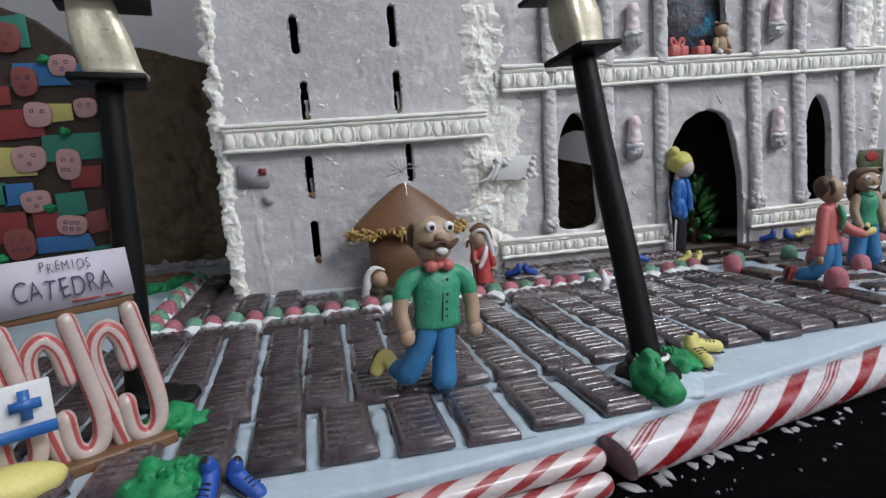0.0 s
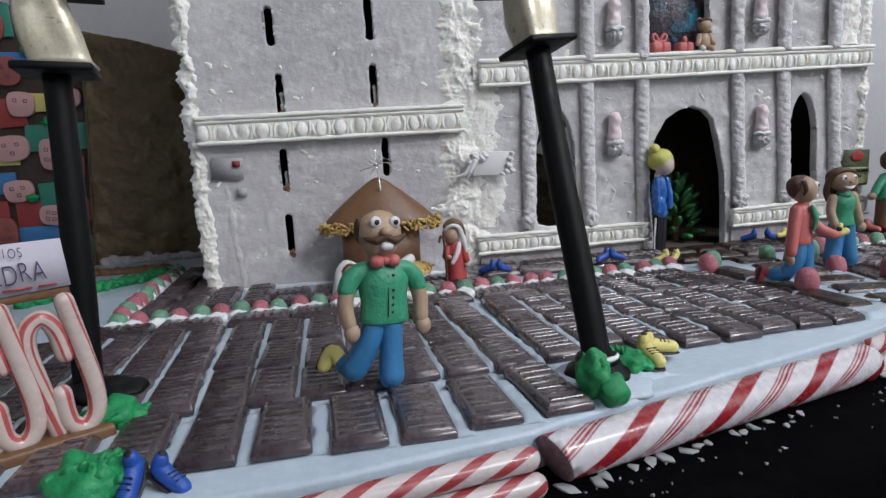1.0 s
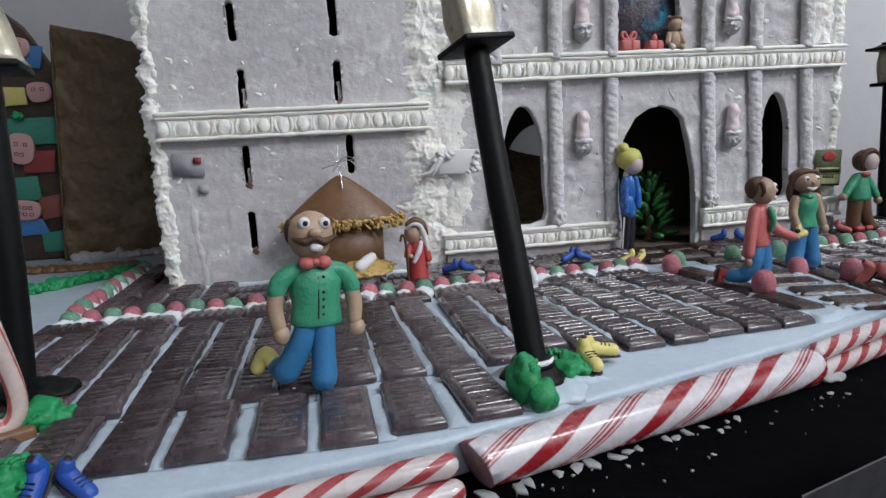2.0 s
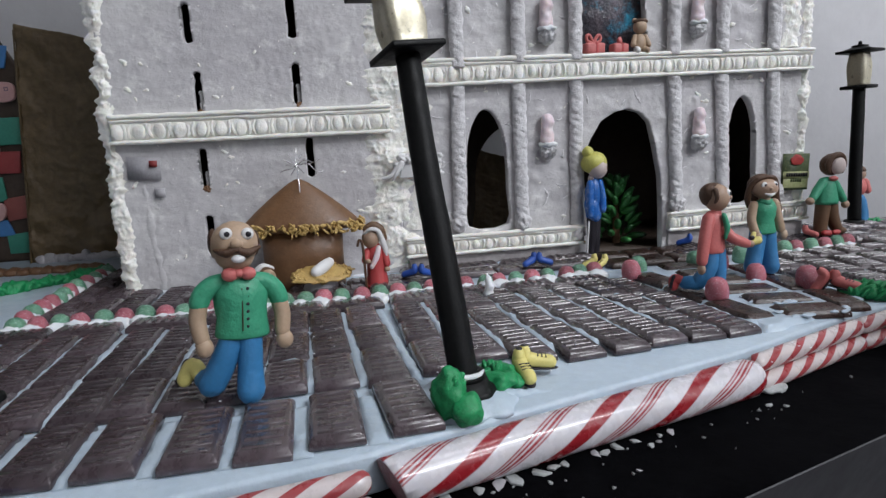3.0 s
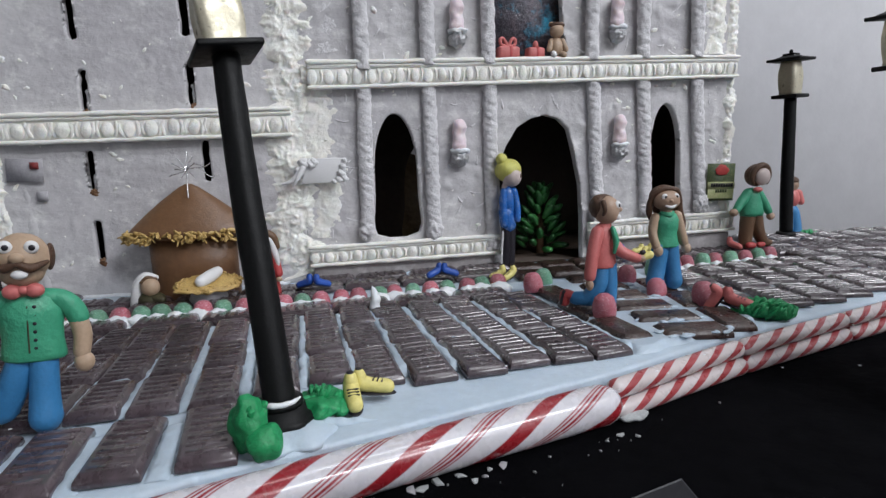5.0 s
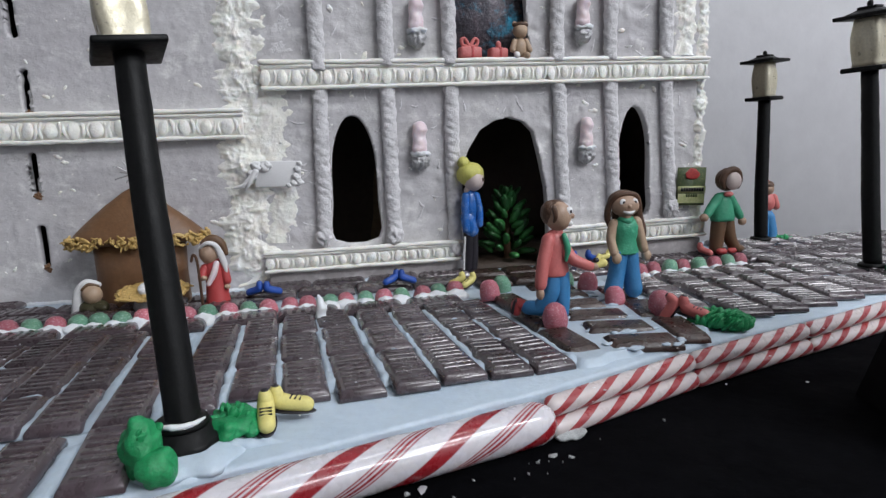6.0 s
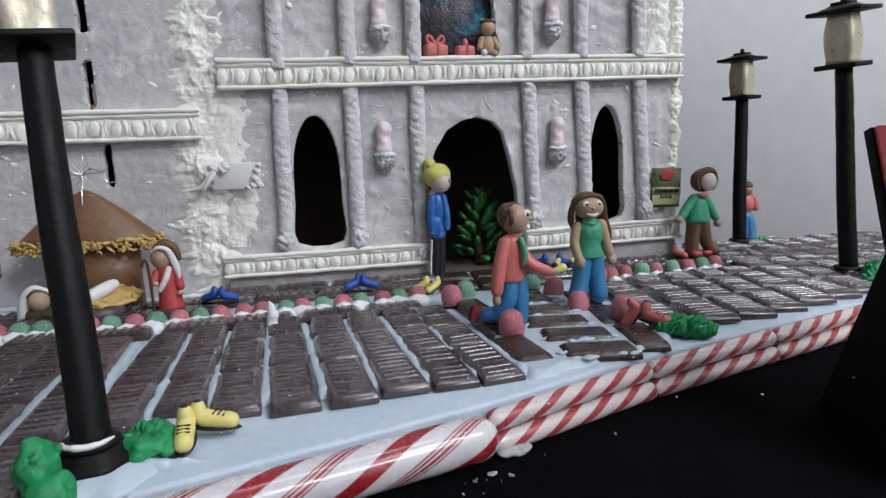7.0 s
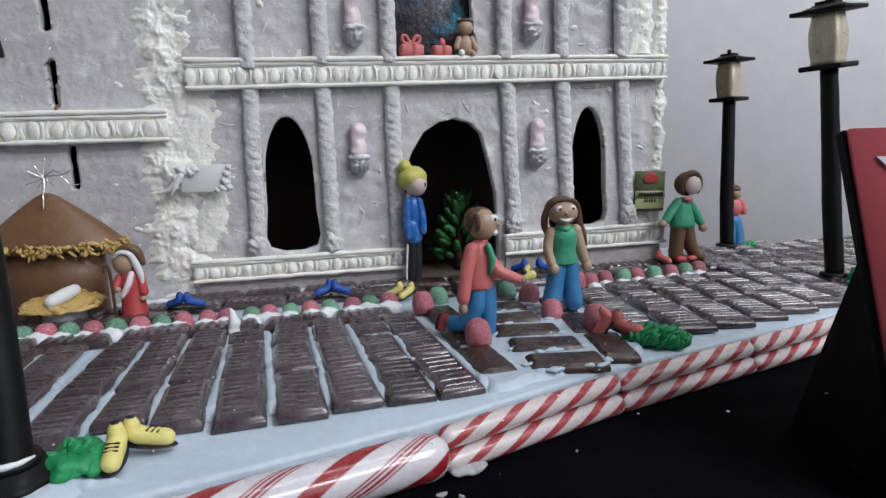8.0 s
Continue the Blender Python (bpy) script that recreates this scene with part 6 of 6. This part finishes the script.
solid("plastic_holder", tray, M["tray"], "dark grey plastic sign holder leaning on the cloth", "sign holder", smooth=False)


# ---- chocolate paving ----
def bar_mesh(length, width, ridges, seed):
    rnd = random.Random(seed)
    own = bmesh.new()
    h, w, l = 0.0062, width / 2, length / 2
    rings = []
    for z, inx, iny in ((0.0, 0.0, 0.0), (0.0036, 0.0003, 0.0003), (h, 0.0024, 0.0036)):
        rings.append([own.verts.new((sx * (w - inx) + rnd.uniform(-0.0003, 0.0003), sy * (l - iny) + rnd.uniform(-0.0003, 0.0003), z)) for sx, sy in ((-1, -1), (1, -1), (1, 1), (-1, 1))])
    for r0, r1 in zip(rings, rings[1:]):
        for k in range(4):
            own.faces.new((r0[k], r0[(k + 1) % 4], r1[(k + 1) % 4], r1[k]))
    own.faces.new(rings[0][::-1])
    own.faces.new(rings[2])
    bmesh.ops.bevel(own, geom=own.edges[:], offset=0.0008, segments=2, affect="EDGES", profile=0.5)
    if ridges:
        n = max(2, round(length / 0.0080))
        for k in range(n):
            y = -l + 0.0068 + (2 * l - 0.0132) * k / (n - 1)
            a = (w - 0.0038) * rnd.uniform(0.94, 1.0)
            mid = rnd.uniform(-0.0004, 0.0004)
            ridge = bmesh.new()
            rise = rnd.uniform(0.0008, 0.0012)
            rows = [[ridge.verts.new((mid + s * (a - 0.0006 * z), y + 0.0019 * c, h + rise * z - 0.0002)) for c, z in ((-1, 0), (-0.86, 0.55), (-0.62, 0.92), (0, 1), (0.62, 0.92), (0.86, 0.55), (1, 0))]
                    for s in (-1, 1)]
            for i in range(6):
                ridge.faces.new((rows[0][i], rows[1][i], rows[1][i + 1], rows[0][i + 1]))
            ridge.faces.new(rows[0])
            ridge.faces.new(rows[1][::-1])
            bmesh.ops.recalc_face_normals(ridge, faces=ridge.faces[:])
            own = join(own, ridge)
    me = finish(own, "chocolate_bar", M["choc"] if ridges else M["choc_plain"])
    me.set_sharp_from_angle(angle=radians(62))
    return me


bars = {}
built = [0]


def lay(x, y, turn, length=0.052, width=0.0265, ridges=True, z=0.0):
    key = (round(length / 0.002), ridges, built[0] % 3)
    if key not in bars:
        bars[key] = bar_mesh(key[0] * 0.002, 0.0265, ridges, built[0])
    ob = new("chocolate_bar", bars[key])
    ob.parent = ground
    ob.matrix_basis = pose(x, y, z + 0.0002 + random.uniform(0, 0.0006), random.uniform(-1.5, 1.5), random.uniform(-1.4, 1.4), turn) @ Matrix.Diagonal((width / 0.0265, 1, 1, 1))
    built[0] += 1


seams = []


def column(x, y0, y1, heading, gap=0.0012, width=0.0265, first=0.052):
    """Bars laid end to end from the front (x, y0) back to y1."""
    way = Vector((math.cos(radians(heading)), math.sin(radians(heading))))
    s, total = 0.0, (y1 - y0) / way.y
    size = first
    while s < total - 0.014:
        size = min(size, total - s)
        c = Vector((x, y0)) + way * (s + size / 2)
        lay(c.x + random.uniform(-0.0008, 0.0008), c.y, heading - 90 + random.uniform(-2.2, 2.2), max(size - gap, 0.012), width * random.uniform(0.96, 1.02))
        step = gap * random.uniform(0.4, 2.6)
        if step > gap * 1.3 and s + size < total - 0.02:
            e = Vector((x, y0)) + way * (s + size + step / 2 - gap / 2)
            seams.append((e.x, e.y, heading, width))
        s += size + step
        size = 0.053 * random.choice((1, 1, 1, 0.98, 0.74))


# field left of the leaning lamp: a front row with wide joints, then tighter columns
rnd = random.Random(21)


def joint(points, half, top):
    """White icing squeezed up between bars, along points on the ground."""
    own = bmesh.new()
    pts = [Vector((*p, 0)) for p in points]
    rows = []
    for a, b in zip(pts, pts[1:]):
        d = (b - a).normalized()
        side = Vector((-d.y, d.x, 0))
        n = max(3, int((b - a).length / 0.0022))
        for i in range(n + (1 if b is pts[-1] else 0)):
            p = a.lerp(b, i / n)
            w = half * (1 + 0.45 * noise.noise(p * 70))
            h = top * (0.80 + 0.30 * noise.noise(p * 55 + Vector((3, 0, 1))) + 0.16 * noise.noise(p * 190))
            h *= min(1.0, 0.15 + min((p - pts[0]).length, (p - pts[-1]).length) / 0.007)
            off = side * 0.0011 * noise.noise(p * 90 + Vector((0, 0, 9)))
            rows.append([own.verts.new(p + off + side * u * w + Vector((0, 0, max(h, 0.0008) * (1 - abs(u) ** 5) - 0.0004))) for u in (-1, -0.7, -0.35, 0, 0.35, 0.7, 1)])
    for r0, r1 in zip(rows, rows[1:]):
        for k in range(6):
            own.faces.new((r0[k], r1[k], r1[k + 1], r0[k + 1]))
    bmesh.ops.recalc_face_normals(own, faces=own.faces[:])
    if sum(f.normal.z for f in own.faces) < 0:
        bmesh.ops.reverse_faces(own, faces=own.faces[:])
    part("icing_joint", own, M["iced"], ground)


def beside(x, y0, y1, heading, out, half, top):
    """A joint along the right side of a column."""
    k = 1 / math.tan(radians(heading))
    joint([(x + out + k * (y1 - y0) * s, y0 + (y1 - y0) * s) for s in (0.0, 0.5, 1.0)], half, top)


def run(x0, x1, y0, sizes, width=0.0262, gap=0.0012, wander=0.0008):
    """Bars laid end to end from (x0, y0) back, the last of them near x1."""
    total = sum(sizes) + gap * (len(sizes) - 1)
    way = Vector((x1 - x0, total)).normalized()
    at = 0.0
    for size in sizes:
        c = Vector((x0, y0)) + way * (at + size / 2)
        lay(c.x + random.uniform(-wander, wander), c.y, math.degrees(math.atan2(way.y, way.x)) - 90 + random.uniform(-1.8, 1.8), size - 0.0011, width * random.uniform(0.97, 1.02))
        at += size + gap * random.uniform(0.5, 1.8)
        seams.append((c.x + way.x * size / 2, c.y + way.y * (size / 2 + gap / 2), math.degrees(math.atan2(way.y, way.x)), width * random.uniform(0.35, 0.9)))


def between(xa, xb, y0, y1, half, top):
    """A joint that runs back from (xa, y0) to (xb, y1)."""
    joint([(xa + (xb - xa) * k / 3, y0 + (y1 - y0) * k / 3) for k in range(4)], half, top)


# front row with wide joints
FRONT = (-0.6645, -0.6305, -0.5965, -0.5625, -0.5290, -0.4960, -0.4625, -0.4305, -0.3960, -0.3650, -0.3325, -0.2965)
for k, x in enumerate(FRONT):
    y = -0.3425 + (0.0, -0.0025, -0.0025, 0.0015, 0.0050)[max(0, k - 7)]
    lay(x, y, (4.5 if k == 11 else 1.2) + random.uniform(-1.0, 1.0), 0.0585, 0.0262)
    if k < 11:
        m = (x + FRONT[k + 1]) / 2
        between(m + 0.001, m - 0.001, y - 0.0285, y + 0.027, 0.0056, 0.0036)
# tighter rows behind it, in columns that drift apart
for x0, x1, sizes in ((-0.695, -0.6950, (0.054, 0.054, 0.054)), (-0.6655, -0.6660, (0.054, 0.054, 0.054)), (-0.6365, -0.6375, (0.056, 0.054, 0.052)), (-0.6080, -0.6100, (0.052, 0.056, 0.054)),
                      (-0.5790, -0.5820, (0.054, 0.054, 0.053)), (-0.5500, -0.5530, (0.056, 0.054, 0.052)), (-0.5210, -0.5260, (0.053, 0.056, 0.052)), (-0.4920, -0.4980, (0.055, 0.053, 0.053)),
                      (-0.4645, -0.4680, (0.057, 0.055, 0.049)), (-0.4390, -0.4390, (0.049, 0.056, 0.052)), (-0.4125, -0.4110, (0.044, 0.055, 0.060))):
    run(x0, x1, -0.3105, sizes)
    between(x0 + 0.0143, x1 + 0.0143, -0.308, -0.146, 0.0036, 0.0060)
for x0, x1, y0, sizes in ((-0.3860, -0.3830, -0.3075, (0.052, 0.054, 0.056)), (-0.3590, -0.3600, -0.3045, (0.049, 0.055, 0.056)), (-0.3300, -0.3370, -0.3045, (0.050, 0.053, 0.057)), (-0.3000, -0.3080, -0.3050, (0.056, 0.050, 0.056))):
    run(x0, x1, y0, sizes)
    between(x0 + 0.0146, x1 + 0.0146, y0 + 0.004, -0.146, 0.0042, 0.0058)
# field between the lamp and the path
MIDDLE = ((-0.2685, -0.2705, -0.2990, (0.055, 0.047, 0.052)), (-0.2390, -0.2425, -0.2870, (0.043, 0.053, 0.050)), (-0.2105, -0.2170, -0.2980, (0.056, 0.058, 0.052)), (-0.1790, -0.1915, -0.3015, (0.063, 0.064, 0.044)),
          (-0.1505, -0.1600, -0.3015, (0.066, 0.053, 0.047)), (-0.1220, -0.1330, -0.2960, (0.056, 0.057, 0.052)), (-0.0925, -0.1050, -0.2950, (0.060, 0.051, 0.054)), (-0.0645, -0.0800, -0.2935, (0.058, 0.048, 0.054)))
for k, (x0, x1, y0, sizes) in enumerate(MIDDLE):
    run(x0, x1, y0, sizes)
    step = (MIDDLE[k + 1][0] - x0) / 2 if k < 7 else 0.0145
    between(x0 + step, x1 + step, max(y0, -0.290) + 0.004, -0.140, (0.0040, 0.0036, 0.0050, 0.0036, 0.0034, 0.0040, 0.0036, 0.0038)[k], 0.0064)
# one row laid sideways along the gumdrops
for k in range(10):
    lay(-0.566 + 0.0512 * k + random.uniform(-0.002, 0.002), -0.1310 + random.uniform(-0.0012, 0.0012) + 0.0010 * k, 90 + random.uniform(-2, 2), 0.0475, 0.0255)
# field right of the path
for k in range(18):
    x, h = 0.0830 + 0.0336 * k, 83 - 0.4 * k
    back = -0.092 + 0.002 * k if k < 5 else 0.055 - 0.004 * max(0, k - 8)
    y0 = (-0.205, -0.236, -0.2325, -0.224)[k] if k < 4 else -0.216 + 0.0085 * (k - 4)
    column(x, y0, back, h, 0.0016, 0.0305, first=0.047 + 0.004 * (k % 3))
    beside(x, y0 + 0.006, back, h, 0.0168, 0.0030, 0.0050)
# strip between the gumdrops and the walls
for k in range(13):
    lay(-0.245 + 0.0545 * k * 0.98 if k < 4 else 0.062 + 0.054 * (k - 4), -0.048 + random.uniform(-0.002, 0.002), 90 + random.uniform(-2, 2), 0.052)
for k in range(13):
    lay(-0.232 + 0.0545 * k * 0.98 if k < 4 else 0.072 + 0.054 * (k - 4), -0.019 + random.uniform(-0.002, 0.002), 90 + random.uniform(-2, 2), 0.052)
for k in range(4):
    lay(-0.43 + 0.054 * k, -0.078, 90 + random.uniform(-2, 2), 0.052)
    lay(-0.45 + 0.054 * k, -0.048, 90 + random.uniform(-2, 2), 0.052)
for k in range(4):
    column(-0.558 + 0.0285 * k if k < 2 else -0.503 + 0.03 * (k - 2), -0.084 if k < 2 else -0.080, 0.14 if k < 2 else -0.004, 90, 0.002)
# plain slabs of the path
for k in range(6):
    y = -0.2665 + 0.0320 * k
    lay(0.005 + random.uniform(-0.002, 0.002), y, 84 + random.uniform(-4, 4), 0.048 if k < 3 else 0.042, 0.0232, False)
for k in range(3):
    lay(-0.040 - 0.001 * k, -0.250 + 0.054 * k, 5, 0.047, 0.0225, False)
    lay(0.0445 + 0.003 * k, -0.248 + 0.051 * k, -9, 0.046, 0.0235, False)
for k in range(3):
    lay(-0.035 + 0.036 * k, -0.062, 90, 0.034, 0.03, False)
    lay(-0.03 + 0.036 * k, -0.026, 90, 0.034, 0.03, False)
bed = bmesh.new()
rows = []
for i in range(61):
    line = []
    for j in range(31):
        x = -0.0525 + 0.118 * j / 30
        front = -0.294 + 0.30 * (x + 0.0525)
        y = front + (-0.092 - front) * i / 60
        rim = j in (0, 30) or i in (0, 60)
        x += 0.003 * noise.noise(Vector((y * 40, j // 16, 0)))
        line.append(bed.verts.new((x, y + 0.003 * noise.noise(Vector((x * 70, 3, 0))), -0.001 if rim else 0.0042 + 0.0010 * noise.noise(Vector((x * 60, y * 60, 2))) + 0.0004 * noise.noise(Vector((x * 220, y * 220, 5))))))
    rows.append(line)
for r0, r1 in zip(rows, rows[1:]):
    for k in range(30):
        bed.faces.new((r0[k], r0[k + 1], r1[k + 1], r1[k]))
part("icing_bed", bed, M["iced"], ground, "thick pale icing round the path slabs")
squeezed = bmesh.new()
for k in range(5):
    y = -0.2665 + 0.0320 * k
    for _ in range(7):
        a, side = rnd.uniform(-0.022, 0.022), rnd.choice((-1, 1))
        x, v = (0.005 + a, y + side * rnd.uniform(0.0100, 0.0128)) if rnd.random() < 0.6 else (0.005 + side * rnd.uniform(0.0215, 0.0255), y + a * 0.5)
        squeezed = ball((x, v, 0.0048), (rnd.uniform(0.0025, 0.0065), rnd.uniform(0.0014, 0.0030), rnd.uniform(0.0008, 0.0015)), squeezed, rough=0.0011, freq=330, level=3, seed=x * 99,
                        turn=Matrix.Rotation(rnd.uniform(-0.5, 0.5), 3, "Z"))
tagged(part("squeezed_icing", squeezed, M["iced"], ground, "icing squeezed out round the path slabs"), kind="stuff")
joint([(0.078, -0.215), (0.080, -0.17), (0.086, -0.11)], 0.005, 0.0040)
joint([(-0.210, -0.034), (-0.175, -0.022), (-0.1425, -0.008)], 0.0028, 0.0075)
for x, y, heading, width in seams:
    d = Vector((math.sin(radians(heading)), -math.cos(radians(heading)))) * width * 0.5 * random.uniform(0.6, 1.0)
    joint([(x - d.x, y - d.y), (x + d.x, y + d.y)], 0.0030, 0.0066)
# flecks of icing on the chocolate
flecks = bmesh.new()
for k in range(150):
    flecks = ball((rnd.uniform(-0.6, 0.45), rnd.uniform(-0.36, -0.11), 0.0066), (rnd.uniform(0.0003, 0.0011), rnd.uniform(0.0003, 0.0009), 0.0003), flecks, level=1)
tagged(part("icing_fleck", flecks, M["white"], ground, "specks of white icing on the chocolate"), kind="stuff")
